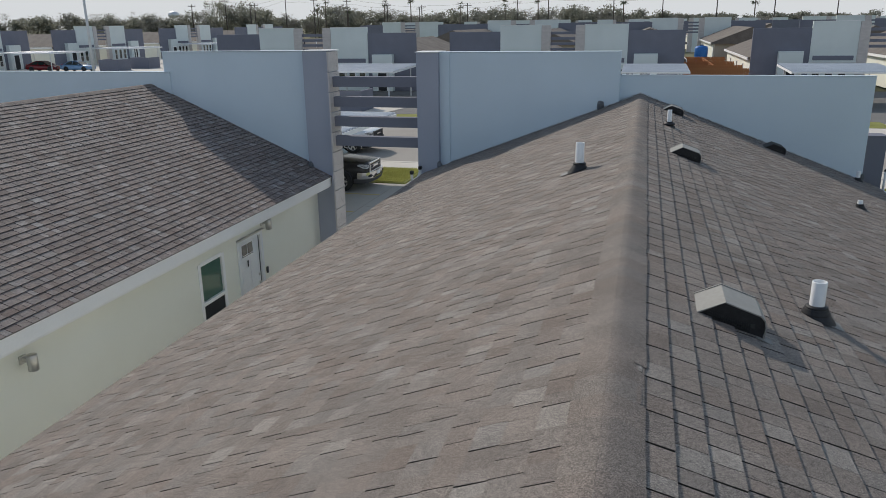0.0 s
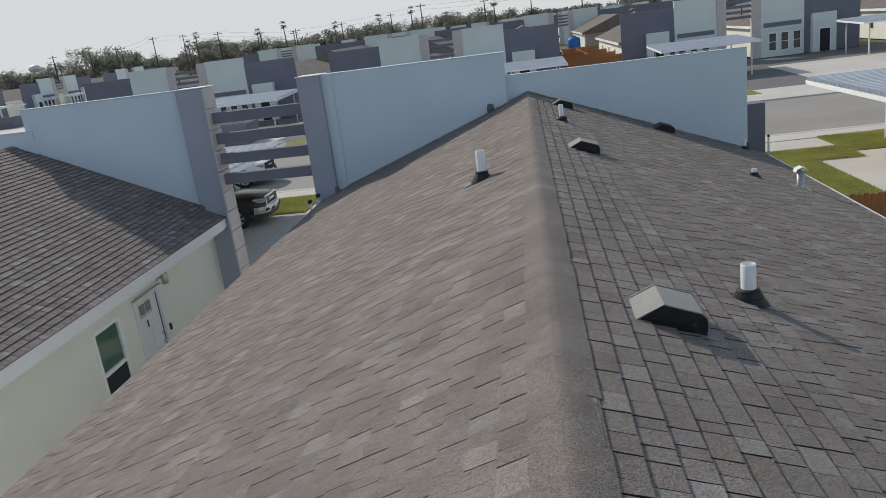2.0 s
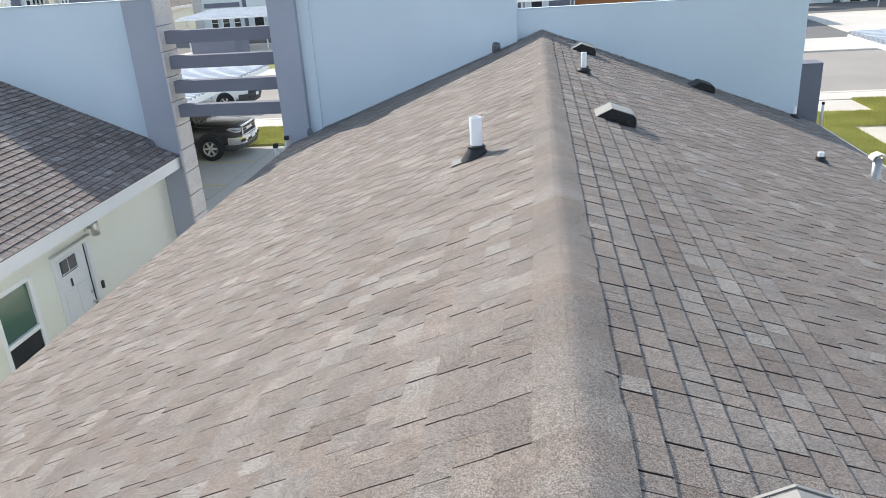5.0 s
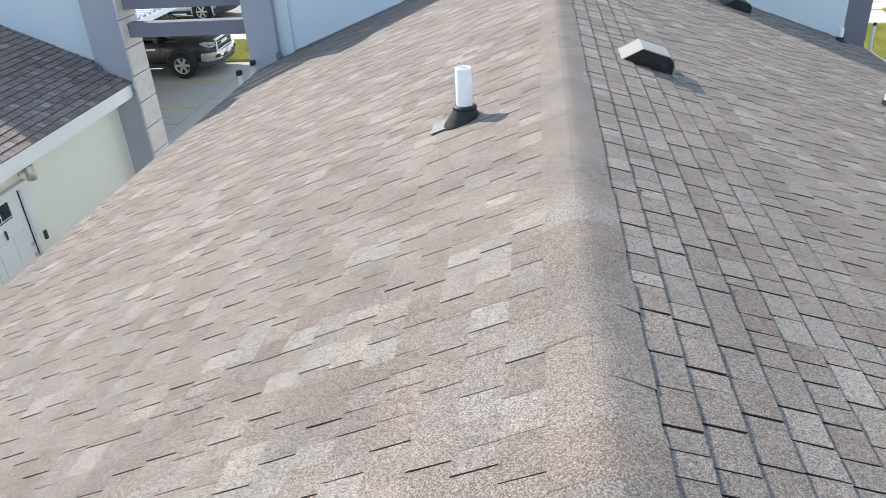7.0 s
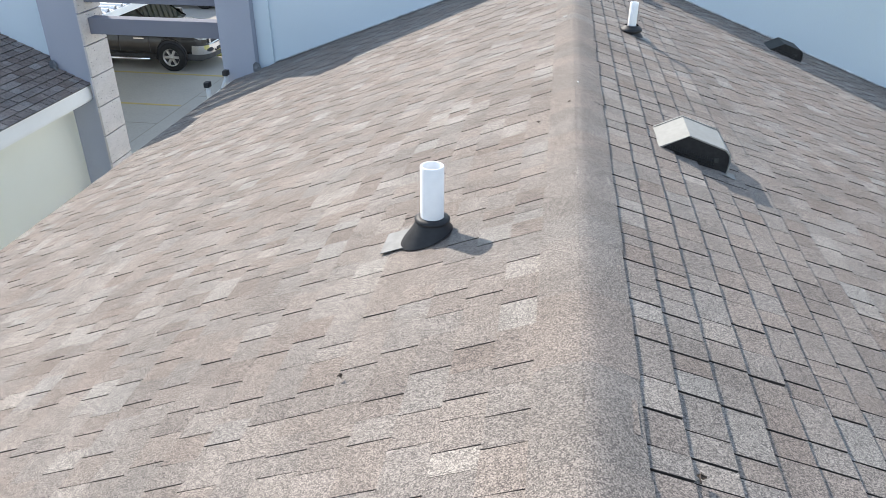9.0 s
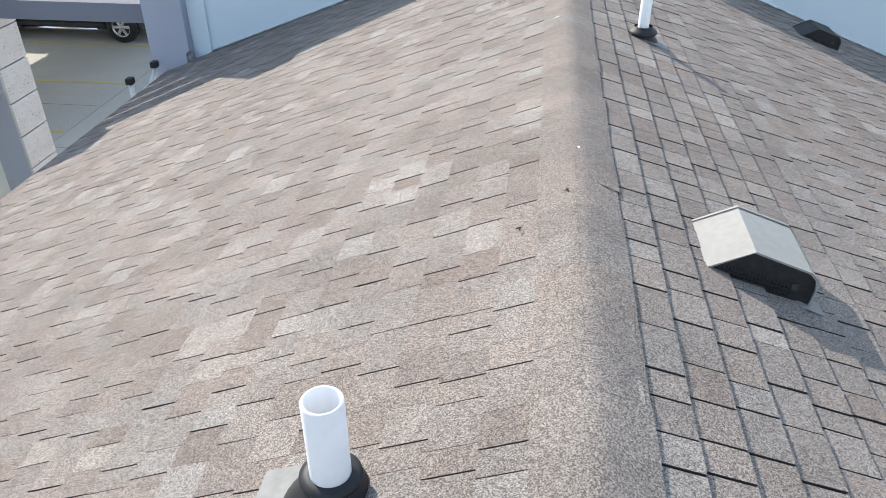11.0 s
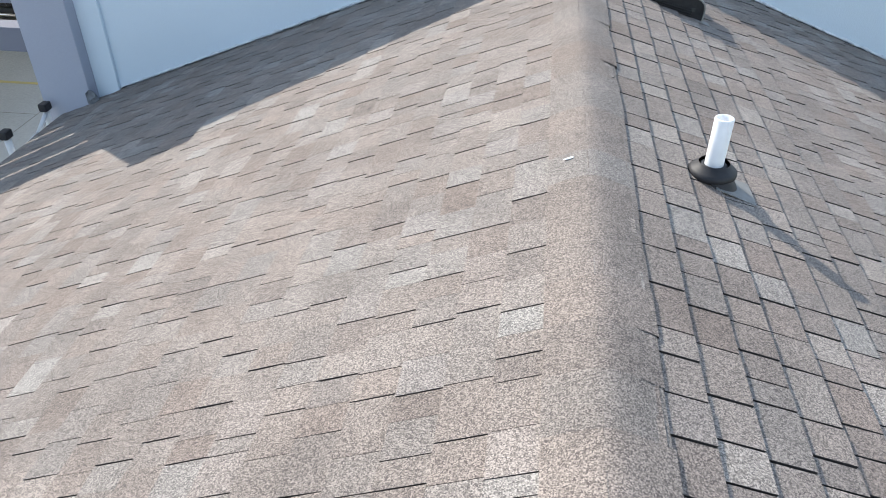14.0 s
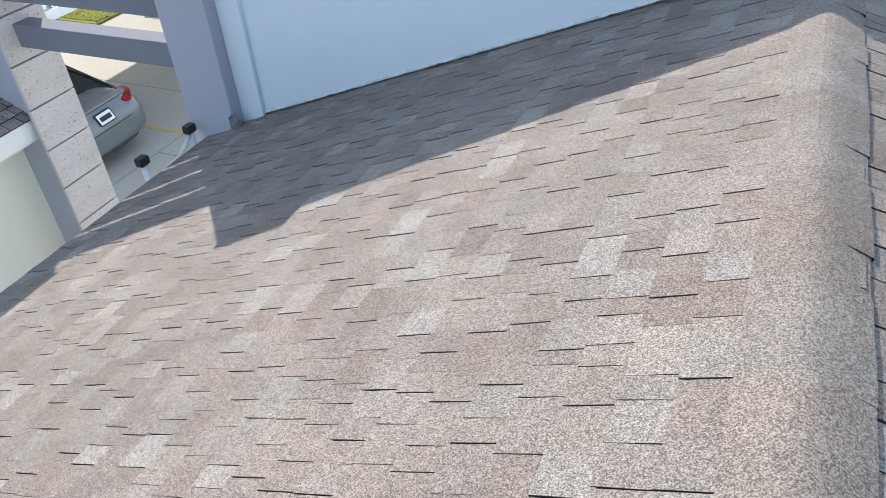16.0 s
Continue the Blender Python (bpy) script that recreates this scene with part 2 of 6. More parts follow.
RED_PAINT = mat("car_paint_red", (0.17, 0.012, 0.018), (0.22, 0.018, 0.022), 3, 1, 0.2, 0, spec=0.6)
BLUE_PAINT = mat("car_paint_blue", (0.16, 0.30, 0.50), (0.22, 0.37, 0.58), 3, 1, 0.2, 0, spec=0.6)
CHROME = mat("chrome", (0.62, 0.62, 0.63), (0.72, 0.72, 0.73), 5, 1, 0.12, 0, metal=1.0)
TYRE = mat("tyre_rubber", (0.012, 0.012, 0.012), (0.03, 0.03, 0.03), 40, 4, 0.8, 0.2)
LENS = mat("headlight_lens", (0.20, 0.205, 0.215), (0.62, 0.62, 0.64), 22, 9, 0.08, 0, spec=0.9)
LENS_RED = mat("tail_light_lens", (0.25, 0.010, 0.010), (0.36, 0.015, 0.015), 10, 4, 0.3, 0, spec=0.3)
PLASTIC_GREY = mat("bumper_plastic", (0.05, 0.05, 0.052), (0.08, 0.08, 0.082), 20, 4, 0.6, 0.1)
# far foliage; distance haze is mixed into its colour as a paler, greyer green
LEAF_HAZED = mat("tree_foliage_hazed", (0.16, 0.165, 0.135), (0.27, 0.277, 0.23), 1.5, 0.2, 0.9, 0)
def see_through(m, share=0.5):
    """Lets light pass through leaves."""
    n, l = m.node_tree.nodes, m.node_tree.links
    b, t, x = n["Principled BSDF"], n.new("ShaderNodeBsdfTranslucent"), n.new("ShaderNodeMixShader")
    x.inputs[0].default_value = share
    l.new(b.inputs["Base Color"].links[0].from_socket, t.inputs["Color"])
    l.new(b.outputs[0], x.inputs[1]), l.new(t.outputs[0], x.inputs[2]), l.new(x.outputs[0], n["Material Output"].inputs["Surface"])


see_through(LEAF_HAZED, 0.7), see_through(GRASS, 0.4)
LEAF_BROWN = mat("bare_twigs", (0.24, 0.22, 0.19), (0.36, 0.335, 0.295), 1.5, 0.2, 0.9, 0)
PALM_LEAF = mat("palm_fronds", (0.06, 0.075, 0.045), (0.11, 0.125, 0.075), 1.5, 0.3, 0.8, 0)
BARK = mat("bark", (0.09, 0.075, 0.06), (0.17, 0.145, 0.12), 20, 1.5, 0.9, 0.4, 0.01)
POLE_WOOD = mat("utility_pole_wood", (0.06, 0.05, 0.045), (0.11, 0.095, 0.085), 20, 1.5, 0.9, 0.3, 0.01)
BLUE_TARP = mat("blue_plastic_sheet", (0.02, 0.13, 0.42), (0.04, 0.2, 0.55), 6, 2, 0.5, 0.2, 0.02)
BARS = mat("dark_bar_paint", (0.03, 0.03, 0.035), (0.05, 0.05, 0.055), 10, 2, 0.6, 0)


# ---------------------------------------------------------------- mesh helpers
def box(bm, x0, x1, y0, y1, z0, z1, bevel=0.0):
    v = [bm.verts.new(p) for p in ((x0, y0, z0), (x1, y0, z0), (x1, y1, z0), (x0, y1, z0), (x0, y0, z1), (x1, y0, z1), (x1, y1, z1), (x0, y1, z1))]
    f = [bm.faces.new([v[i] for i in q]) for q in ((3, 2, 1, 0), (4, 5, 6, 7), (0, 1, 5, 4), (1, 2, 6, 5), (2, 3, 7, 6), (3, 0, 4, 7))]
    if bevel:
        bmesh.ops.bevel(bm, geom=list({e for q in f for e in q.edges}), offset=bevel, segments=2, affect="EDGES", profile=0.6)
    return bm


def boxes(*args, bevel=0.0):
    bm = bmesh.new()
    for a in args:
        box(bm, *a, bevel=bevel)
    return bm


def prism(points, axis, lo, hi, bevel=0.0, bm=None, segments=2):
    """Extrudes an outline along an axis: points are (y, z) for x, (x, z) for y, (x, y) for z."""
    bm = bm or bmesh.new()
    put = {"x": lambda p, q: (q, p[0], p[1]), "y": lambda p, q: (p[0], q, p[1]), "z": lambda p, q: (p[0], p[1], q)}[axis]
    a, b = [bm.verts.new(put(p, lo)) for p in points], [bm.verts.new(put(p, hi)) for p in points]
    faces = [bm.faces.new(a), bm.faces.new(list(reversed(b)))]
    n = len(points)
    for i in range(n):
        faces.append(bm.faces.new((a[i], b[i], b[(i + 1) % n], a[(i + 1) % n])))
    bmesh.ops.recalc_face_normals(bm, faces=faces)
    if bevel:
        bmesh.ops.bevel(bm, geom=list({e for f in faces[:2] for e in f.edges}), offset=bevel, segments=segments, affect="EDGES", profile=0.6)
    return bm


def tube(bm, a, b, r0, r1=None, sides=16, cap=True):
    a, b = Vector(a), Vector(b)
    r1 = r0 if r1 is None else r1
    q = (b - a).to_track_quat("Z", "Y")
    rings = []
    for p, r in ((a, r0), (b, r1)):
        rings.append([bm.verts.new(p + q @ Vector((r * math.cos(2 * math.pi * i / sides), r * math.sin(2 * math.pi * i / sides), 0))) for i in range(sides)])
    for i in range(sides):
        f = bm.faces.new((rings[0][i], rings[0][(i + 1) % sides], rings[1][(i + 1) % sides], rings[1][i]))
        f.smooth = True
    if cap:
        bm.faces.new(list(reversed(rings[0]))), bm.faces.new(rings[1])
    return bm


def lathe(bm, rows, centre=(0, 0, 0), sides=28, close=False):
    """Turns rows of (radius, height) round a vertical axis."""
    rings = [[bm.verts.new((centre[0] + r * math.cos(2 * math.pi * i / sides), centre[1] + r * math.sin(2 * math.pi * i / sides), centre[2] + h)) for i in range(sides)] for r, h in rows]
    for a, b in zip(rings, rings[1:]):
        for i in range(sides):
            bm.faces.new((a[i], a[(i + 1) % sides], b[(i + 1) % sides], b[i])).smooth = True
    if close:
        bm.faces.new(rings[-1])
    return bm


def link(name, bm, material, parent=None, label=""):
    me = bpy.data.meshes.new(name)
    bm.normal_update()
    bm.to_mesh(me)
    bm.free()
    me.materials.append(material)
    ob = new(name, me)
    if parent:
        ob.parent = parent
    if label:
        ob["label"] = label
    return ob


def part(name, bm, material, parent, label=""):
    return link(name, bm, material, parent, label)


def raw(name, verts, faces, material, parent=None):
    me = bpy.data.meshes.new(name)
    me.from_pydata(verts, [], faces)
    me.materials.append(material)
    me.update()
    ob = new(name, me)
    if parent:
        ob.parent = parent
    return ob


def thing(name, label, category, group="", at=(0, 0, 0), kind=""):
    ob = new(name)
    ob.location = at
    ob.empty_display_size = 0.2
    return tagged(ob, label, category, group, kind)


def structure(name, bm, material, label="", category=""):
    return tagged(link(name, bm, material), label, category, kind="structure")


# ---------------------------------------------------------------- ground, road, pavements
G = -4.85            # ground level; the ridge of the house is at 0
structure("ground", boxes((-2500, 2500, -600, 3500, G - 0.6, G - 0.12)), DIRT, "flat dry grassy land reaching the horizon", "ground")
RISE = 0.6            # the land beyond is a little higher
structure("ground_rise", prism(((100, G - 0.5), (112, G + RISE), (3400, G + RISE), (3400, G - 0.5)), "x", -2400, 2400), DIRT, "slightly higher dry grassy land beyond the opposite row", "ground")
structure("lot_west", boxes((-150, -62, 62, 111, G - 0.5, G + RISE - 0.01)), CONCRETE, "pale concrete parking lot along the cross street", "parking")
structure("lot_west_far", boxes((-150, -62, 111.02, 200, G - 0.5, G + RISE + 0.01)), CONCRETE, "pale concrete parking lot along the cross street", "parking")
structure("road", boxes((-160, 160, 33.75, 46.6, G - 0.12, G - 0.05)), ASPHALT, "worn light grey asphalt street with kerbs", "road")
structure("pavement_near", boxes((-160, 4.99, 31.9, 33.4, G - 0.12, G + 0.03), (5, 160, 33.3, 34.62, G - 0.12, G + 0.03), bevel=0.01), CONCRETE, "pale concrete pavement along the street", "pavement")
structure("kerb_near", boxes((-160, 4.99, 33.42, 33.72, G - 0.12, G + 0.04), (5, 160, 34.64, 34.94, G - 0.12, G + 0.04), bevel=0.03), CONCRETE, "pale concrete kerb of the street", "kerb")
structure("kerb_far", boxes((-160, 160, 46.62, 46.92, G - 0.12, G + 0.04), bevel=0.03), CONCRETE, "pale concrete kerb across the street", "kerb")
structure("pavement_far", boxes((-160, 160, 46.94, 49.6, G - 0.12, G + 0.03), bevel=0.01), CONCRETE, "pale concrete pavement across the street", "pavement")
structure("car_park_near", boxes((-24, -5.2, 17.3, 28.7, G - 0.12, G), ), CONCRETE_OLD, "stained concrete parking court before the houses", "parking")
structure("side_yard_slab", boxes((-7.86, -4.56, -8, 17.28, G - 0.12, G - 0.02)), CONCRETE_OLD, "concrete passage between the two houses", "path")
structure("front_walk", boxes((-5.18, 5.1, 17.6, 23.6, G - 0.12, G - 0.01)), CONCRETE, "concrete walk in front of the house", "path")
structure("apron_near", boxes((5, 8.6, 28.68, 30.98, G - 0.12, G), (5, 12.1, 31.0, 33.28, G - 0.12, G)), CONCRETE, "pale concrete apron beside the lawn", "driveway")
structure("drive_near", boxes((-9.36, -5.2, 28.72, 31.88, G - 0.12, G - 0.01)), CONCRETE, "concrete drive from the street to the parking court", "driveway")
structure("parking_pad", boxes((10.5, 24, 21.5, 29.74, G - 0.12, G + 0.02), bevel=0.01), CONCRETE, "pale concrete parking pad beside the lawn", "parking")
structure("car_park_far", boxes((-160, 160, 49.62, 76.15, G - 0.12, G - 0.03)), ASPHALT_DARK, "dark asphalt lot before the opposite row", "parking")
for i, (a, b) in enumerate(((-30, -19.5), (-4, 4.2))):
    structure("drive_far_%d" % (i + 1), prism(((a, 49.64), (b, 49.64), (b + 2.5, 66), (a + 3.0, 66)), "z", G - 0.1, G - 0.005), CONCRETE, "pale concrete drive across the street", "driveway")
structure("yard_slab_far", boxes((3.5, 9.55, 76.2, 100, G - 0.12, G - 0.02)), CONCRETE, "sunlit pale concrete yard between two row houses", "yard")
structure("drive_far_3", prism(((19.7, 54.4), (38, 54.4), (40, 67.3), (20.4, 67.3)), "z", G - 0.1, G - 0.005), CONCRETE, "broad pale concrete drive across the street", "driveway")
structure("walk_far", boxes((14.8, 44, 49.62, 52.2, G - 0.1, G - 0.01)), CONCRETE, "pale concrete strip beside the far pavement", "pavement")
LAWNS = [(-24, -9.4, 28.75, 31.85), (5.15, 8.58, -8, 23.6), (8.62, 10.48, -8, 30.98), (-5.1, 8.6, 23.65, 28.65), (12.12, 40, 29.77, 33.28), (10.5, 12.1, 29.77, 30.98), (10.5, 40, -8, 21.45), (-24, -15.6, 24.9, 28.7),
         (-19, -5, 49.7, 52.6), (5, 14.7, 49.7, 52.6), (-60, -31, 49.7, 52.6)]
for i, (a, b, c, d) in enumerate(LAWNS):
    structure("lawn_%d" % (i + 1), boxes((a, b, c, d, G - 0.12, G + (0.045 if d < 60 else 0.0))), GRASS, "short green lawn beside the pavement", "lawn")
for x0, x1, y0, y1 in ((-9.71, -9.698, 17.35, 28.7), (-24, -9.72, 22.35, 22.362), (-9.69, -5.2, 20.2, 20.212), (-9.69, -5.2, 24.6, 24.612)):
    structure("expansion_joint", boxes((x0, x1, y0, y1, G - 0.05, G + 0.003)), JOINT, "dark joint between concrete slabs", "joint")
for y in (20.93, 23.75, 26.55):
    structure("parking_line", boxes((-15.6, -9.75, y - 0.05, y + 0.05, G - 0.05, G + 0.004)), YELLOW, "faded yellow painted parking line on concrete", "line")


def blades(name, area, count, seed):
    """Grass blades as one sheet of small upright slips."""
    rng = np.random.default_rng(seed)
    x, y = rng.uniform(area[0], area[1], count), rng.uniform(area[2], area[3], count)
    h, a, w = rng.uniform(0.03, 0.09, count), rng.uniform(0, 6.3, count), rng.uniform(0.008, 0.02, count)
    lx, ly = rng.normal(0, 0.03, count), rng.normal(0, 0.03, count)
    z = G + 0.045
    v = np.stack([np.stack([x - w * np.cos(a), y - w * np.sin(a), 0 * x + z], 1), np.stack([x + w * np.cos(a), y + w * np.sin(a), 0 * x + z], 1), np.stack([x + lx, y + ly, z + h], 1)], 1).reshape(-1, 3)
    ob = raw(name, v.tolist(), np.arange(count * 3).reshape(-1, 3).tolist(), GRASS)
    return tagged(ob, "short green grass blades of the lawn", "grass", kind="stuff")


blades("grass", (-14, -9.5, 28.8, 31.8), 30000, 1)
blades("grass", (-19, -15.65, 25.0, 28.6), 24000, 4)
blades("grass", (5.2, 10.46, 17.7, 28.75), 62000, 2)
blades("grass", (12.08, 18, 29.8, 33.25), 38000, 3)
blades("grass", (8.65, 12.12, 28.6, 30.96), 18000, 5)

# ---------------------------------------------------------------- the two houses: walls, parapets, roof decks
SLOPE, EAVE_L, EAVE_R = 0.381, -4.9, 5.1
WALL_Y = 16.93
TALL_Y, LOW_Y = 16.81, 17.02           # roof-side faces of the taller and the lower parapet
LX, LZ, LS = -12.55, 0.14, 0.440       # ridge and slope of the neighbouring roof
BACK = -7.0


def roof_deck(parent, rx, rz, slope, x_lo, x_hi, y0, y1):
    """The boarded roof under the shingles, with white fascia boards at its eaves and gable."""
    pts = [(rx, rz - 0.012), (x_lo, rz - 0.012 - slope * (rx - x_lo)), (x_lo, rz - 0.16 - slope * (rx - x_lo)), (rx, rz - 0.16), (x_hi, rz - 0.16 - slope * (x_hi - rx)), (x_hi, rz - 0.012 - slope * (x_hi - rx))]
    roof = part("roof", prism(pts, "y", y0, y1), FELT, parent, "shingled gable roof")
    for x, s in ((x_lo, -1), (x_hi, 1)):
        z = rz - slope * abs(x - rx)
        part("fascia", boxes((min(x, x + s * 0.035), max(x, x + s * 0.035), y0, y1, z - 0.245, z - 0.014), bevel=0.004), TRIM_WHITE, parent, "white painted fascia board")
        part("drip_edge", boxes((min(x - s * 0.01, x + s * 0.05), max(x - s * 0.01, x + s * 0.05), y0, y1, z - 0.030, z - 0.016)), TRIM_WHITE, parent)
    return roof


house = thing("house", "stucco house with a brown shingled gable roof and tall parapet", "house", "row houses")
roof = roof_deck(house, 0, 0, SLOPE, EAVE_L, EAVE_R, BACK, LOW_Y + 0.01)
part("side_wall", boxes((-4.56, -4.36, BACK + 0.4, WALL_Y, G - 0.1, -1.82)), STUCCO_BEIGE, house, "cream stucco side wall")
part("side_wall", boxes((4.5, 4.7, BACK + 0.4, WALL_Y, G - 0.1, -1.82)), STUCCO_BEIGE, house, "cream stucco side wall")
part("rear_wall", prism(((-4.55, G - 0.1), (4.69, G - 0.1), (4.69, -1.86), (0, -0.18), (-4.55, -1.86)), "y", BACK + 0.35, BACK + 0.55), STUCCO_BEIGE, house)
part("soffit", boxes((EAVE_L + 0.004, -4.56, BACK, WALL_Y, -2.09, -2.07)), TRIM_WHITE, house)
part("soffit", boxes((4.7, EAVE_R - 0.004, BACK, WALL_Y, -2.17, -2.15)), TRIM_WHITE, house)
part("parapet_low", boxes((-0.70, 4.73, LOW_Y, LOW_Y + 0.135, G - 0.1, 0.403), bevel=0.012), STUCCO_WHITE_BLUED, house, "white stucco parapet wall")
part("parapet_tall", boxes((-4.62, -0.46, TALL_Y, TALL_Y + 0.34, G - 0.1, 0.925), bevel=0.012), STUCCO_WHITE_BLUED, house, "taller white stucco parapet wall")
part("parapet_cap", boxes((-4.60, -0.45, TALL_Y - 0.01, TALL_Y + 0.35, 0.926, 0.936), bevel=0.003), STUCCO_WHITE_BLUED, house, "thin white stucco coping")
part("parapet_cap", boxes((-0.448, 4.74, LOW_Y - 0.01, LOW_Y + 0.145, 0.404, 0.413), bevel=0.003), STUCCO_WHITE_BLUED, house, "thin white stucco coping")
part("pillar", boxes((-5.13, -4.60, WALL_Y - 0.30, WALL_Y + 0.36, G - 0.1, 0.93), bevel=0.012), SLATE_PALE, house, "slate grey stucco pillar")
part("pillar_cap", boxes((-5.15, -4.58, WALL_Y - 0.32, WALL_Y + 0.38, 0.931, 0.95), bevel=0.004), TRIM_WHITE, house)
part("pillar_return", boxes((-4.599, -4.36, TALL_Y - 0.045, TALL_Y - 0.001, G, 0.922), bevel=0.008), STUCCO_WHITE_BLUED, house, "white stucco strip beside the pillar")
part("wing_wall", boxes((4.72, 5.15, 17.16, 17.6, G - 0.1, -0.86), bevel=0.01), STUCCO_GREY, house, "slate grey stucco wing wall")
part("wing_cap", boxes((4.715, 5.155, 17.155, 17.605, -0.859, -0.845), bevel=0.004), STUCCO_GREY, house)
for x0, x1, seed in ((-4.36, -0.46, 5), (-0.45, 4.7, 6)):
    rng = random.Random(seed)
    bm = bmesh.new()
    n = int((x1 - x0) / 0.05)
    a = [(x0 + (x1 - x0) * i / n) for i in range(n + 1)]
    y = TALL_Y if seed == 5 else LOW_Y
    top = [bm.verts.new((x, y - 0.006, -SLOPE * abs(x) + 0.014 + rng.uniform(-0.003, 0.012) * rng.random())) for x in a]
    low = [bm.verts.new((x, y - 0.022 - rng.uniform(0, 0.012), -SLOPE * abs(x) + 0.014)) for x in a]
    for i in range(n):
        bm.faces.new((low[i], low[i + 1], top[i + 1], top[i]))
    part("sealant_seam", bm, TAR, house, "black sealant line along the wall foot")
    bead, rows = bmesh.new(), []
    for x in a:                                # ragged end of the white wall paint over the sealant
        z, lump = -SLOPE * abs(x) + 0.018, rng.uniform(0.0, 0.016) * rng.random()
        rows.append([bead.verts.new(p) for p in ((x, y - 0.001, z + 0.012 + lump), (x, y - 0.010 - lump * 0.4, z + 0.004 + lump), (x, y - 0.012, z - 0.004), (x, y - 0.001, z - 0.006))])
    for p, q in zip(rows, rows[1:]):
        for k in range(3):
            bead.faces.new((p[k], p[k + 1], q[k + 1], q[k])).smooth = True
    part("paint_edge", bead, PAINT_EDGE, house, "ragged white paint edge at the wall foot")

neighbour = thing("house", "cream stucco house with a dark shingled roof and white fascia", "house", "row houses")
roof_n = roof_deck(neighbour, LX, LZ, LS, -17.6, -7.5, BACK, WALL_Y)
part("parapet_low", boxes((-20.5, -11.95, WALL_Y, WALL_Y + 0.22, G - 0.1, 0.45), bevel=0.012), STUCCO_WHITE_BLUED, neighbour, "white stucco parapet wall")
part("parapet_tall", boxes((-12.14, -8.03, WALL_Y + 0.05, WALL_Y + 0.30, G - 0.1, 0.965), bevel=0.012), STUCCO_WHITE_BLUED, neighbour, "taller white stucco parapet wall")
part("parapet_cap", boxes((-12.17, -8.03, WALL_Y + 0.02, WALL_Y + 0.31, 0.966, 0.976), bevel=0.003), STUCCO_WHITE_BLUED, neighbour)
part("parapet_cap", boxes((-20.52, -11.93, WALL_Y - 0.02, WALL_Y + 0.23, 0.451, 0.461), bevel=0.003), STUCCO_WHITE_BLUED, neighbour)
part("pillar", boxes((-8.06, -7.42, WALL_Y - 0.2, WALL_Y + 0.36, G - 0.1, 0.97), bevel=0.012), SLATE_PALE, neighbour, "slate grey stucco pillar")
part("pillar_cap", boxes((-8.08, -7.33, WALL_Y - 0.22, WALL_Y + 0.38, 0.971, 0.99), bevel=0.004), TRIM_WHITE, neighbour)
part("soffit", boxes((-7.87, -7.504, BACK, WALL_Y - 0.2, -2.37, -2.345)), TRIM_WHITE, neighbour)
part("side_wall", boxes((-17.2, -17.0, BACK + 0.4, WALL_Y, G - 0.1, -2.0)), STUCCO_BEIGE, neighbour)
part("rear_wall", prism(((-17.1, G - 0.1), (-7.9, G - 0.1), (-7.9, -2.1), (LX, -0.1), (-17.1, -2.1)), "y", BACK + 0.35, BACK + 0.55), STUCCO_BEIGE, neighbour)
# wall with a window opening and a door opening
WX0, WX1 = -8.08, -7.88
WIN, DOOR = (11.20, 12.05, -4.25, -2.75), (12.68, 13.60, -4.80, -2.76)
ys = [BACK + 0.4, WIN[0], WIN[1], DOOR[0], DOOR[1], WALL_Y - 0.2]
bm = bmesh.new()
for a, b in ((ys[0], ys[1]), (ys[2], ys[3]), (ys[4], ys[5])):
    box(bm, WX0, WX1, a, b, G - 0.1, -2.0)
for o in (WIN, DOOR):
    box(bm, WX0, WX1, o[0], o[1], o[3], -2.0)
box(bm, WX0, WX1, WIN[0], WIN[1], G - 0.1, WIN[2])
box(bm, WX0, WX1, DOOR[0], DOOR[1], G - 0.1, DOOR[2])
bmesh.ops.remove_doubles(bm, verts=bm.verts, dist=0.0005)
part("side_wall", bm, STUCCO_BEIGE, neighbour, "smooth cream stucco side wall")
part("inner_wall", boxes((-8.6, -8.5, 10.5, 14.2, G, -2.2)), STUCCO_BEIGE, neighbour)
# tiled column on the gap side
column = part("tile_column", boxes((-7.419, -7.385, WALL_Y - 0.27, WALL_Y + 0.34, G - 0.1, 0.95)), SLATE_PALE, neighbour, "column clad in pale speckled stone tiles")
tile_mesh = None
for k in range(12):
    z1 = 0.955 - 0.49 * k
    bm = boxes((-7.386, -7.345, WALL_Y - 0.28, WALL_Y + 0.34, -0.47, 0.0), bevel=0.006)
    rng = random.Random(k)
    for _ in range(34):
        yy, zz, r = rng.uniform(WALL_Y - 0.25, WALL_Y + 0.3), rng.uniform(-0.45, -0.02), rng.uniform(0.003, 0.008)
        bmesh.ops.create_icosphere(bm, subdivisions=1, radius=r, matrix=Matrix.Translation((-7.3445, yy, zz)) @ Matrix.Diagonal((0.15, 1.6, 0.8, 1)))
    me_tile = part("tile", bm, TILE, column)
    me_tile.location.z = z1
    pits = bpy.data.materials.get("tile_pits") or mat("tile_pits", (0.10, 0.09, 0.085), (0.17, 0.155, 0.145), 30, 3)
    me_tile.data.materials.append(pits)
    for p in me_tile.data.polygons:
        if p.vertices[0] >= 24 and len(p.vertices) == 3 and p.area < 2e-4:
            p.material_index = 1
# beams bridging the gap
for k in range(4):
    z1 = 0.36 - 0.484 * k
    beam = tagged(link("beam", boxes((-7.345, -5.13, WALL_Y - 0.08, WALL_Y + 0.14, z1 - 0.245, z1), bevel=0.008), STUCCO_GREY), "slate grey stucco beam bridging the gap between the houses", "beam", "gap beams")

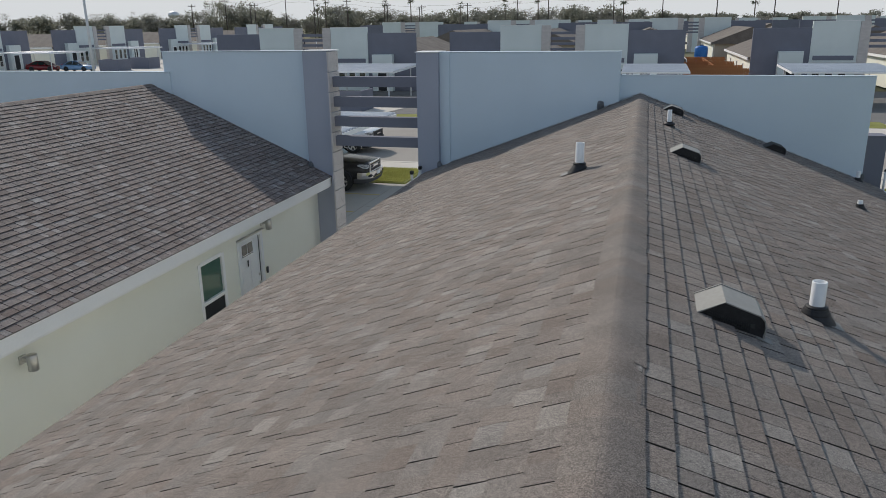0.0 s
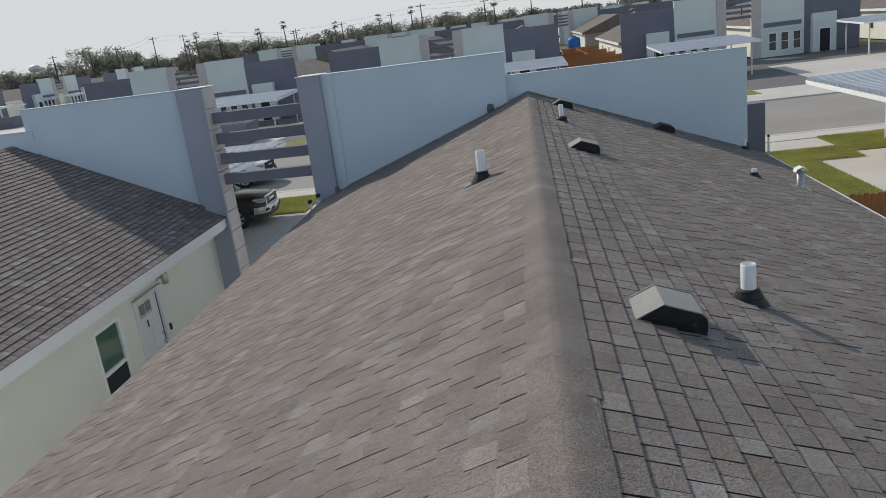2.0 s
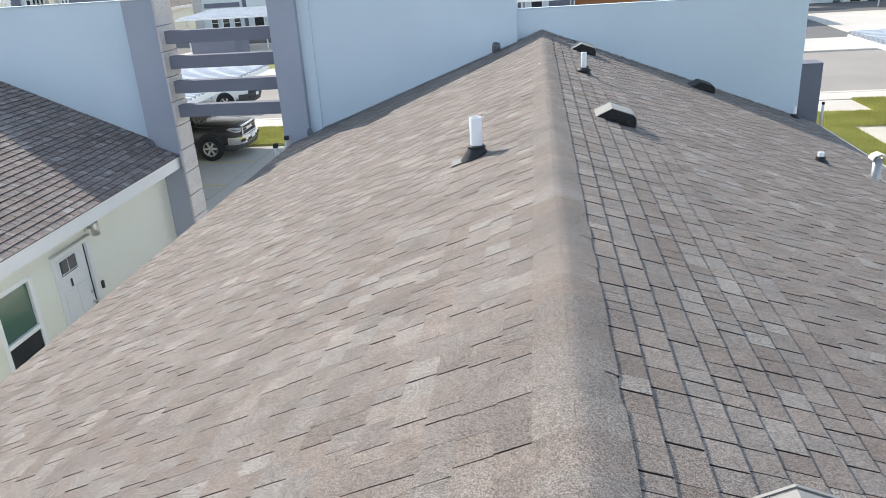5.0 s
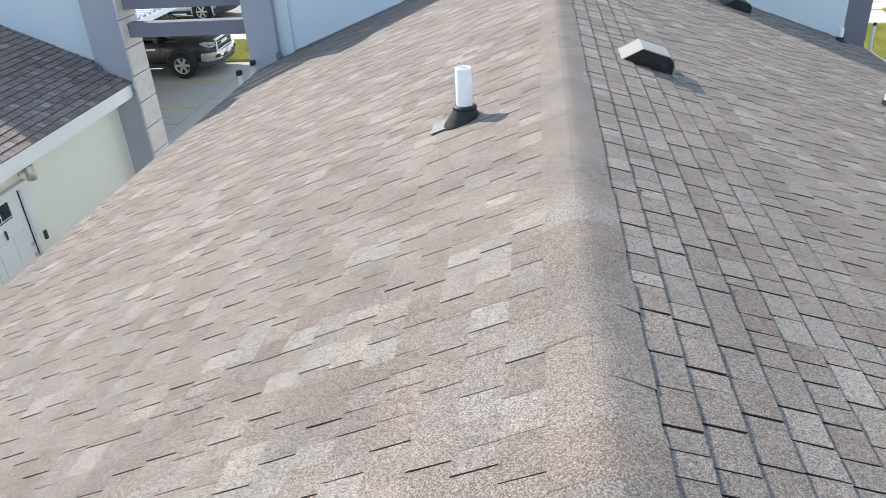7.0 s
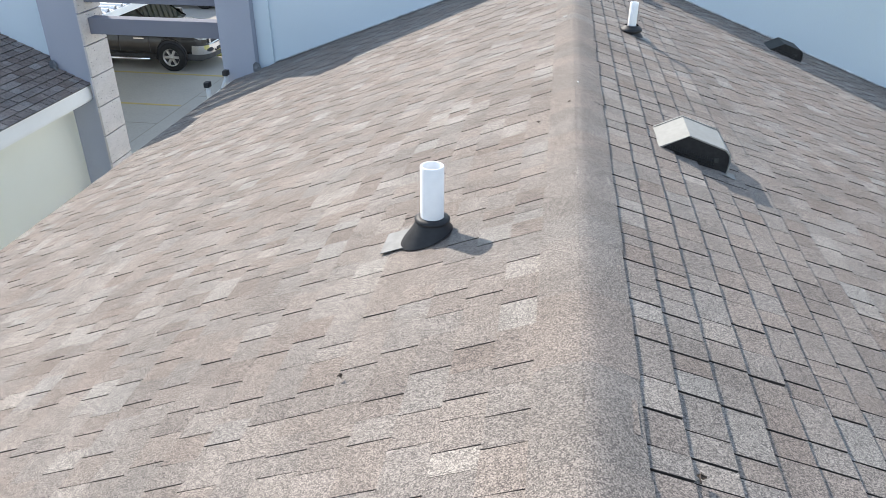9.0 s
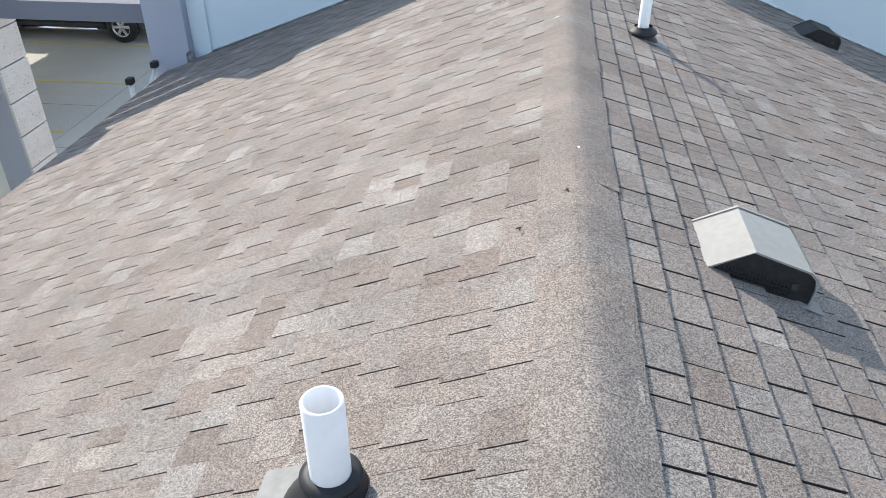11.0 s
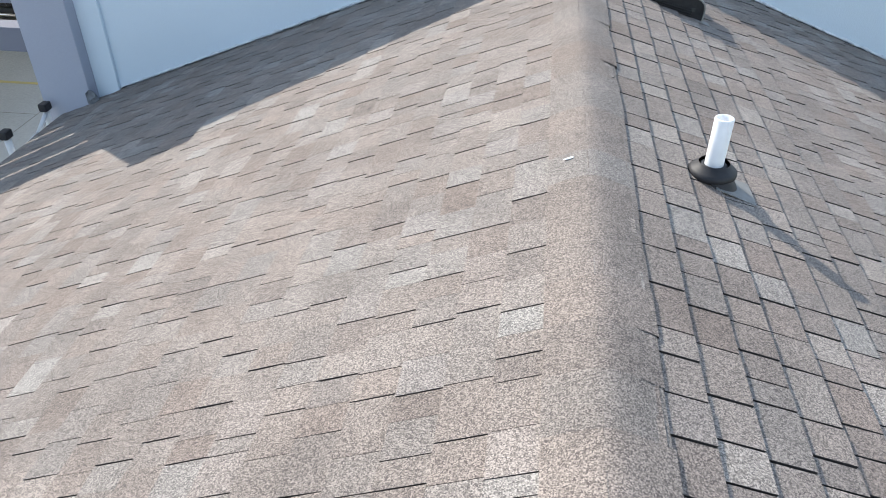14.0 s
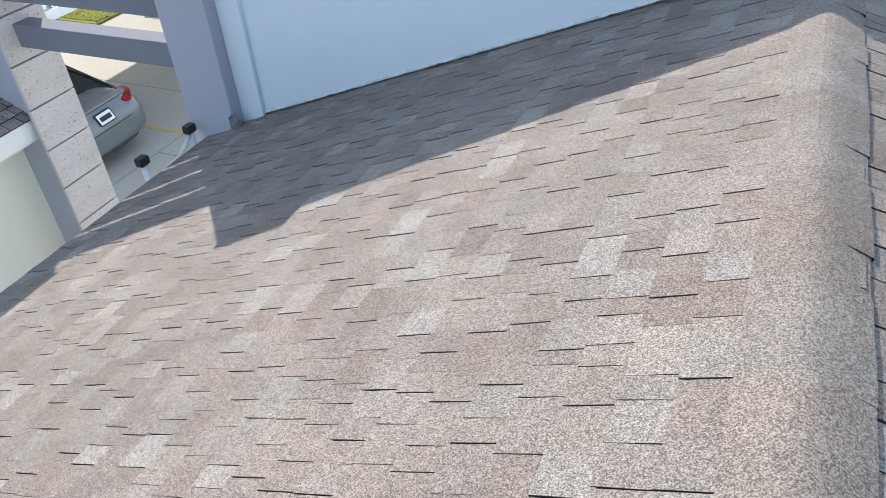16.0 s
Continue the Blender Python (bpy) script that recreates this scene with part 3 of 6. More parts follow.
# window, door, lamps of the neighbour
w = part("window", boxes((-7.93, -7.87, WIN[0] - 0.04, WIN[0] + 0.05, WIN[2], WIN[3]), (-7.93, -7.87, WIN[1] - 0.05, WIN[1] + 0.04, WIN[2], WIN[3]), (-7.93, -7.87, WIN[0] + 0.05, WIN[1] - 0.05, WIN[3] - 0.05, WIN[3] + 0.03),
         (-7.93, -7.87, WIN[0] + 0.05, WIN[1] - 0.05, WIN[2], WIN[2] + 0.05), (-7.94, -7.86, WIN[0] + 0.05, WIN[1] - 0.05, -3.60, -3.53)), TRIM_WHITE, neighbour, "white single-hung window frame")
part("pane", boxes((-7.925, -7.915, WIN[0] + 0.05, WIN[1] - 0.05, -3.53, WIN[3] - 0.05)), GLASS_GREEN_REFLECTION, w, "pane coloured with a green reflection")
part("insect_screen", boxes((-7.895, -7.89, WIN[0] + 0.05, WIN[1] - 0.05, WIN[2] + 0.05, -3.60)), SCREEN, w, "dark insect screen")
d = part("door", boxes((-7.96, -7.915, DOOR[0] + 0.02, DOOR[1] - 0.02, DOOR[2], DOOR[3] - 0.02), bevel=0.004), DOOR_WHITE, neighbour, "white panelled back door")
part("door_frame", boxes((-7.93, -7.855, DOOR[0] - 0.07, DOOR[0] + 0.015, DOOR[2], DOOR[3] + 0.07), (-7.93, -7.855, DOOR[1] - 0.015, DOOR[1] + 0.07, DOOR[2], DOOR[3] + 0.07), (-7.93, -7.855, DOOR[0] + 0.015, DOOR[1] - 0.015, DOOR[3] - 0.015, DOOR[3] + 0.07)), DOOR_WHITE, neighbour, "white door frame")
part("hood_trim", boxes((-7.88, -7.80, DOOR[0] - 0.09, DOOR[1] + 0.09, DOOR[3] + 0.071, DOOR[3] + 0.09)), STEEL, neighbour, "thin metal drip strip over the door")
part("pane", boxes((-7.92, -7.909, 12.86, 13.30, -3.12, -2.86)), GLASS, d, "dark door light")
part("panel_trim", boxes((-7.92, -7.907, 12.80, 12.84, -3.16, -2.82), (-7.92, -7.907, 13.32, 13.36, -3.16, -2.82), (-7.92, -7.907, 12.84, 13.32, -2.86, -2.82), (-7.92, -7.907, 12.84, 13.32, -3.16, -3.12)), DOOR_WHITE, d)
part("panel", boxes((-7.92, -7.905, 12.80, 13.08, -4.6, -3.4), (-7.92, -7.905, 13.16, 13.46, -4.6, -3.4), bevel=0.006), DOOR_WHITE, d)
part("weather_strip", boxes((-7.92, -7.908, DOOR[1] - 0.040, DOOR[1] - 0.016, DOOR[2] + 0.02, DOOR[3] - 0.04)), BARS, d, "black weather strip")
part("light_bar", boxes((-7.911, -7.905, 12.87, 13.29, -3.10, -3.085), (-7.911, -7.905, 13.06, 13.075, -3.08, -2.87)), DOOR_WHITE, d, "white glazing bar")
part("number_bar", boxes((-7.90, -7.90 + 0.008, 13.02, 13.06, -3.36, -3.22)), BARS, d)
bm = lathe(bmesh.new(), [(0.028, 0), (0.03, 0.02), (0.024, 0.05), (0, 0.055)])
bmesh.ops.rotate(bm, verts=bm.verts, cent=(0, 0, 0), matrix=Matrix.Rotation(radians(90), 3, "Y"))
bmesh.ops.translate(bm, verts=bm.verts, vec=(-7.915, 13.50, -3.86))
part("knob", bm, STEEL, d, "steel door knob")
bm = lathe(bmesh.new(), [(0.03, 0), (0.03, 0.02), (0, 0.022)])
bmesh.ops.rotate(bm, verts=bm.verts, cent=(0, 0, 0), matrix=Matrix.Rotation(radians(90), 3, "Y"))
bmesh.ops.translate(bm, verts=bm.verts, vec=(-7.915, 13.50, -3.68))
part("deadbolt", bm, STEEL, d, "steel deadbolt")
part("doorbell", boxes((-7.88, -7.845, 13.76, 13.82, -3.74, -3.60), bevel=0.008), BARS, neighbour, "small black doorbell box")


def wall_lamp(y, z):
    lamp = thing("wall_lamp", "brushed steel cylinder wall lamp on cream stucco", "lamp", "wall lamps", (-7.88, y, z))
    part("mount_plate", boxes((0.0, 0.022, -0.06, 0.06, -0.06, 0.06), bevel=0.005), STEEL, lamp)
    part("arm", boxes((0.022, 0.10, -0.03, 0.03, -0.02, 0.035), bevel=0.005), STEEL, lamp)
    part("shade", lathe(bmesh.new(), [(0.0, 0.10), (0.064, 0.10), (0.07, 0.094), (0.07, -0.125), (0.062, -0.13), (0.06, -0.05), (0, -0.05)], (0.17, 0, -0.01)), STEEL, lamp, "brushed steel cylinder shade")


wall_lamp(13.72, -2.56)
wall_lamp(6.9, -2.72)

# ---------------------------------------------------------------- roof furniture
def on_roof(x):
    return -SLOPE * abs(x)


LEAD_DULL = mat("weathered_flashing", (0.17, 0.168, 0.16), (0.27, 0.265, 0.255), 18, 3, 0.7, 0.1, 0.001)


def vent_pipe(x, y, top, r, apron=1, dish=0.0):
    """A plastic soil pipe in a black rubber boot on a metal flashing."""
    base = on_roof(x)
    s = 1 if x > 0 else -1
    pipe_thing = thing("vent_pipe", "white plastic vent pipe in a black rubber boot on shingles", "vent pipe", "roof vent pipes", (x, y, base))
    tilt = Matrix.Rotation(math.atan(SLOPE) * s, 4, "Y")
    h = top - base
    part("pipe", lathe(bmesh.new(), [(r, -0.08), (r, h - 0.004), (r - 0.003, h), (r - 0.008, h), (r - 0.010, h - 0.004), (r - 0.010, h - 0.12), (0, h - 0.12)]), PVC, pipe_thing, "white plastic pipe")
    k = r / 0.055
    bm = lathe(bmesh.new(), [(0.125 * k, 0.0), (0.118 * k, 0.018), (0.085 * k, 0.062 * k), (0.080 * k, 0.082 * k), (0.070 * k, 0.092 * k)])
    for v in bm.verts:            # the cone's foot follows the slope, its collar stays level
        f = 1 - min(1, v.co.z / (0.07 * k))
        v.co.z += -s * SLOPE * v.co.x * f
        v.co.x += s * 0.03 * f
    part("boot", bm, RUBBER, pipe_thing, "black rubber boot")
    if dish:
        part("dish", lathe(bmesh.new(), [(0.06, 0.02), (dish - 0.02, 0.022), (dish, 0.034), (dish, 0.05), (dish - 0.012, 0.062), (r + 0.034, 0.072), (r + 0.024, 0.086)]), RUBBER, pipe_thing, "broad dished rubber foot")
    part("collar", lathe(bmesh.new(), [(r + 0.003, 0.085 * k), (0.082 * k, 0.086 * k), (0.084 * k, 0.098 * k), (r + 0.012, 0.108 * k), (r + 0.001, 0.109 * k)]), RUBBER, pipe_thing, "rubber collar ring")
    bm = boxes((0.0, (0.25 if s < 0 else 0.19) * apron, -0.13 if s < 0 else -0.10, 0.07, 0.013, 0.0165))
    bmesh.ops.transform(bm, matrix=tilt if s > 0 else tilt @ Matrix.Rotation(math.pi, 4, "Z"), verts=bm.verts)
    part("flashing", bm, LEAD_DULL, pipe_thing, "bent galvanised flashing sheet")
    return pipe_thing


vent_pipe(-0.67, 8.975, 0.105, 0.055)
vent_pipe(1.385, 5.0, -0.245, 0.052, dish=0.098)
vent_pipe(0.53, 13.08, 0.085, 0.039, dish=0.10)
vent_pipe(3.50, 12.25, -1.20, 0.040, 0.7)
vent_pipe(4.55, 16.62, -1.52, 0.040, 0.7)


def box_vent(x0, y0, cover=VENT_PAINT, label="low metal roof vent with pale cover and black louvred mouth", scale=1.0):
    """A hooded roof vent: bent cover sheet, black louvred mouth facing along the ridge, and a base flange."""
    v = thing("roof_vent", label, "roof vent", "roof vents", (x0, y0, on_roof(x0)))
    s = SLOPE
    out = [(0.0, 0.004), (0.170, 0.084), (0.385, 0.008), (0.412, -0.022), (0.420, -0.065), (0.412, -0.42 * s + 0.010)]
    inn = [(x, z - 0.006) for x, z in reversed(out[1:-1])]
    part("cover", prism([(a * scale, b * scale) for a, b in out + [(0.402, -0.42 * s + 0.010)] + [(a - 0.006, b) for a, b in inn] + [(0.012, 0.0)]], "y", 0.0, 0.34 * scale), cover, v, "bent sheet cover")
    part("back_plate", prism([(a * scale, b * scale) for a, b in out[:-1] + [(0.41, -0.41 * s), (0.0, -0.006)]], "y", 0.325 * scale, 0.338 * scale), cover, v)
    part("mouth", prism([(a * scale, b * scale) for a, b in [(0.010, -0.002), (0.170, 0.077), (0.382, 0.001), (0.404, -0.027), (0.411, -0.065), (0.404, -0.405 * s), (0.02, -0.012)]], "y", 0.008 * scale, 0.03 * scale), VENT_DARK, v, "black vent mouth")
    part("hem", prism([(a * scale, b * scale) for a, b in [(0.004, 0.010), (0.170, 0.089), (0.386, 0.013), (0.386, 0.008), (0.170, 0.084), (0.004, 0.005)]], "y", 0.334 * scale, 0.346 * scale), cover, v, "folded rear hem")
    part("mesh_bar", boxes(*[((0.07 + 0.0135 * k) * scale, (0.0725 + 0.0135 * k) * scale, 0.004 * scale, 0.0095 * scale, (-0.045 - 0.0039 * k) * scale, (0.018 - 0.0035 * k) * scale) for k in range(20)]), VENT_BROWN, v, "fine insect mesh")
    for k in range(5):
        za = 0.02 - 0.017 * k
        part("slat", prism([(a * scale, b * scale) for a, b in ((0.07, za - 0.07 * s), (0.33, za - 0.33 * s * 0.75), (0.33, za - 0.33 * s * 0.75 + 0.005), (0.07, za - 0.07 * s + 0.005))], "y", -0.002, 0.008 * scale), VENT_DARK, v)
    part("label_plate", boxes((0.325 * scale, 0.352 * scale, 0.002 * scale, 0.008 * scale, -0.075 * scale, -0.048 * scale)), VENT_BROWN, v, "small square grey plate")
    bm = boxes((0.38 * scale, 0.49 * scale, -0.03, 0.05 * scale, 0.012, 0.015))
    bmesh.ops.rotate(bm, verts=bm.verts, cent=(0, 0, 0), matrix=Matrix.Rotation(math.atan(SLOPE), 3, "Y"))
    part("flange", bm, LEAD_DULL, v, "galvanised base flange")
    return v


box_vent(0.47, 4.0)
box_vent(0.47, 10.11)
box_vent(0.47, 15.52)
box_vent(2.55, 15.93, VENT_BROWN, "low weathered black roof vent near the parapet")

# galvanised flue with a cap
flue = thing("flue_pipe", "galvanised metal flue pipe with a bent cap on the roof", "flue pipe", at=(4.27, 12.4, on_roof(4.27)))
part("pipe", lathe(bmesh.new(), [(0.058, -0.1), (0.058, 0.29), (0.054, 0.29), (0.054, 0.2), (0, 0.2)]), LEAD, flue)
part("cap", prism(((-0.10, 0.275), (-0.075, 0.325), (0, 0.355), (0.075, 0.325), (0.10, 0.275), (0.092, 0.275), (0.07, 0.315), (0, 0.342), (-0.07, 0.315), (-0.092, 0.275)), "y", -0.075, 0.075), TRIM_WHITE, flue, "pale bent sheet cap")
bm = boxes((-0.16, 0.2, -0.16, 0.16, 0.006, 0.01))
bmesh.ops.rotate(bm, verts=bm.verts, cent=(0, 0, 0), matrix=Matrix.Rotation(math.atan(SLOPE), 3, "Y"))
part("flashing", bm, LEAD, flue)


def floodlight(x, y, z, lean):
    f = thing("floodlight", "small eave floodlight on a white arm with a black head", "floodlight", "eave floodlights", (x, y, z))
    bm = tube(bmesh.new(), (0, 0, -0.12), (lean, 0, 0.18), 0.033)
    part("arm", bm, ALU_POST, f, "white metal arm")
    bm = boxes((-0.04, 0.04, -0.055, 0.055, 0.17, 0.25), bevel=0.015)
    bmesh.ops.translate(bm, verts=bm.verts, vec=(lean, 0, 0))
    part("head", bm, RUBBER, f, "black plastic head")
    part("clamp", boxes((-0.03, 0.03, -0.035, 0.035, -0.14, -0.08), bevel=0.006), LEAD, f)


floodlight(-5.07, 16.52, -1.97, 0.02)
floodlight(-5.07, 15.90, -1.97, 0.0)
post = thing("eave_post", "thin white metal conduit stub at the eave corner", "conduit", at=(5.12, 16.85, -1.83))
part("pipe", tube(bmesh.new(), (0, 0, -0.25), (0, 0, 0.29), 0.022), ALU_POST, post)
part("cap", lathe(bmesh.new(), [(0.026, 0.28), (0.028, 0.30), (0.02, 0.325), (0, 0.33)], sides=14), RUBBER, post, "small black cap")
part("clamp", boxes((-0.03, 0.03, -0.035, 0.035, -0.16, -0.11), bevel=0.006), LEAD, post)
conduit = bmesh.new()
tube(conduit, (-5.05, 15.88, -1.99), (-5.05, 16.3, -1.95), 0.022), tube(conduit, (-5.05, 16.3, -1.95), (-5.05, 16.54, -1.80), 0.022)
tagged(link("conduit", conduit, ALU_POST), "white conduit joining the eave floodlights", "conduit")
FLASH_DARK = mat("stained_flashing", (0.07, 0.078, 0.09), (0.24, 0.25, 0.265), 30, 9, 0.5, 0.3, 0.003, metal=0.3)
for x, y, z, r in ((-4.590, 16.63, -1.70, 0.072), (-0.86, 16.77, -0.25, 0.09), (-7.98, 16.66, -1.82, 0.08), (4.72, 17.0, -1.72, 0.06)):
    bm = bmesh.new()
    bmesh.ops.create_icosphere(bm, subdivisions=3, radius=r, matrix=Matrix.Translation((x, y, z)) @ Matrix.Diagonal((0.9, 0.35, 1.3, 1)))
    for v in bm.verts:
        v.co += Vector((noise.noise(v.co * 25), noise.noise(v.co * 25 + Vector((9, 0, 0))), noise.noise(v.co * 25 + Vector((0, 9, 0))))) * 0.02
    tagged(link("sealant_blob", bm, FLASH_DARK), "lump of grey flashing and sealant at the wall foot", "flashing")

def chip(x, y, size, material, label, long=1.0, seed=0):
    """A small flat scrap lying on the roof."""
    bm = bmesh.new()
    bmesh.ops.create_icosphere(bm, subdivisions=2, radius=size)
    for v in bm.verts:
        v.co += Vector((noise.noise(v.co * 90 + Vector((seed, 0, 0))), noise.noise(v.co * 90 + Vector((0, seed, 5))), 0)) * size * 0.7
        v.co.z *= 0.3
        v.co.x *= long
    o = tagged(link("roof_debris", bm, material), label, "debris", "roof debris")
    o.location = (x, y, max(-SLOPE * abs(x) + 0.008, -SLOPE * math.hypot(x, 0.036) + 0.023) + size * 0.2)
    o.rotation_euler = (0, math.atan(SLOPE * x / math.hypot(x, 0.06)), 0.08 * seed)


CHIP_WHITE = mat("plaster_crumb", (0.68, 0.68, 0.67), (0.80, 0.80, 0.79), 60, 5)
for i, (x, y, n) in enumerate(((0.005, 10.72, 1.0), (-0.084, 12.835, 2.3))):
    chip(x, y, 0.008, CHIP_WHITE, "small white plaster crumb lying on the shingles", n, i + 1)


def twig(x, y, length, turn, up=0.011):
    """A dead leaf scrap with a bent stalk."""
    t = thing("dead_leaf", "curled dead leaf scrap on the shingles", "debris", "roof debris", (x, y, max(-SLOPE * abs(x) + up, -SLOPE * math.hypot(x, 0.036) + 0.024)))
    t.rotation_euler.z = turn
    bm = tube(bmesh.new(), (-length, 0, 0), (0, length * 0.2, 0.006), 0.0022, sides=6)
    tube(bm, (0, length * 0.2, 0.006), (length * 0.6, 0, 0.007), 0.002, 0.001, sides=6)
    part("stalk", bm, BARK_BITS, t)
    bm = bmesh.new()
    a = [bm.verts.new((length * 0.9 * (k / 4 - 0.5), -0.004 - 0.012 * math.sin(math.pi * k / 4), 0.003 + 0.003 * math.sin(2.4 * k))) for k in range(5)]
    b = [bm.verts.new((length * 0.9 * (k / 4 - 0.5), 0.004 + 0.010 * math.sin(math.pi * k / 4), 0.005)) for k in range(5)]
    for k in range(4):
        bm.faces.new((a[k], a[k + 1], b[k + 1], b[k]))
    bmesh.ops.solidify(bm, geom=bm.faces[:], thickness=0.0012)
    part("blade", bm, BARK_BITS, t)


BARK_BITS = mat("dead_leaf_brown", (0.06, 0.045, 0.036), (0.13, 0.10, 0.08), 60, 8)
for x, y, n, r in ((-0.84, 7.95, 0.014, 0.4), (0.30, 7.43, 0.022, 1.4), (-0.23, 10.12, 0.014, 2.2), (-2.6, 12.0, 0.018, 0.9), (-0.05, 10.33, 0.011, 0.2)):
    twig(x, y, n, r)

# ---------------------------------------------------------------- carports
def carport(x0, x1, y0, y1, z, slope=0.0, inset=0.6, group="carports", rib=0.06, pitch=0.3, base=None, one_row=False):
    c = thing("carport", "flat carport with a ribbed pale metal roof on white posts", "carport", group, ((x0 + x1) / 2, (y0 + y1) / 2, G if base is None else base))
    lx, ly, h = (x1 - x0) / 2, (y1 - y0) / 2, z - (G if base is None else base)
    n = max(6, int((y1 - y0) / pitch))
    pts, w = [], 2 * ly / n
    for i in range(n):
        a = -ly + i * w
        pts += [(a, h), (a + w * 0.62, h), (a + w * 0.70, h + rib), (a + w * 0.92, h + rib)]
    pts.append((ly, h))
    outline = [(q, z + slope * (q + ly)) for q, z in pts + [(q, z - 0.012) for q, z in reversed(pts)]]
    bm = bmesh.new()
    rows = [[bm.verts.new((xx, p[0], p[1])) for p in outline] for xx in (-lx, lx)]
    m = len(outline)
    for i in range(m):
        bm.faces.new((rows[0][i], rows[0][(i + 1) % m], rows[1][(i + 1) % m], rows[1][i]))
    bmesh.ops.recalc_face_normals(bm, faces=bm.faces)
    part("roof_sheet", bm, ALU_SHEET, c, "ribbed pale metal roof sheet")
    for yy in (-ly, ly):
        part("edge_beam", boxes((-lx - 0.03, lx + 0.03, yy - 0.04, yy + 0.04, h - 0.12 + slope * (yy + ly), h - 0.013 + slope * (yy + ly)), bevel=0.006), TRIM_WHITE, c)
    for xx in (-lx, lx):
        bm = boxes((xx - 0.04, xx + 0.04, -ly + 0.05, ly - 0.05, h - 0.17, h - 0.013), bevel=0.006)
        for v in bm.verts:
            v.co.z += slope * (v.co.y + ly)
        part("side_beam", bm, TRIM_WHITE, c)
    if inset:
        for xx in ((-lx + inset,) if one_row else (-lx + inset, lx - inset)):
            for yy in (-ly + 0.5, ly - 0.5):
                part("post", boxes((xx - 0.05, xx + 0.05, yy - 0.05, yy + 0.05, -0.05, h - 0.17 + slope * (yy + ly)), bevel=0.01), ALU_POST, c)
    return c


carport(-15.5, -10.45, 18.0, 31.0, -2.2, inset=0.25, one_row=True)
carport(11.2, 17.5, 24.4, 32.0, -2.2, inset=2.9, rib=0.13, pitch=0.4)
carport(-28.0, -20.4, 60.6, 68.0, -2.25, 0.03)
carport(-1.7, 3.4, 61.0, 68.0, -2.25, 0.03)
carport(10.7, 18.2, 61.5, 68.5, -2.25, 0.03)
carport(27.3, 36, 65.5, 71.0, -2.1, 0.03)
for x, y in ((-83.5, 91.5), (-84.5, 111.5), (-84, 137)):
    carport(x - 4.6, x + 4.6, y - 3.4, y + 3.4, -1.6, base=G + RISE)

enclosure = thing("enclosure", "low slate grey stucco enclosure wall beside a carport", "enclosure", at=(-22.4, 54, G))
part("front_wall", boxes((-1.6, 1.6, -0.1, 0.1, -0.1, 1.55), bevel=0.01), STUCCO_GREY, enclosure)
part("side_wall", boxes((-1.6, -1.4, 0.1, 2.6, -0.1, 1.55), bevel=0.01), STUCCO_GREY, enclosure)
part("side_wall", boxes((1.4, 1.6, 0.1, 2.6, -0.1, 1.55), bevel=0.01), STUCCO_GREY, enclosure)

copy_thing(enclosure, pose(-73.2, 92.4, G + RISE)), copy_thing(enclosure, pose(-72.6, 98.5, G + RISE))

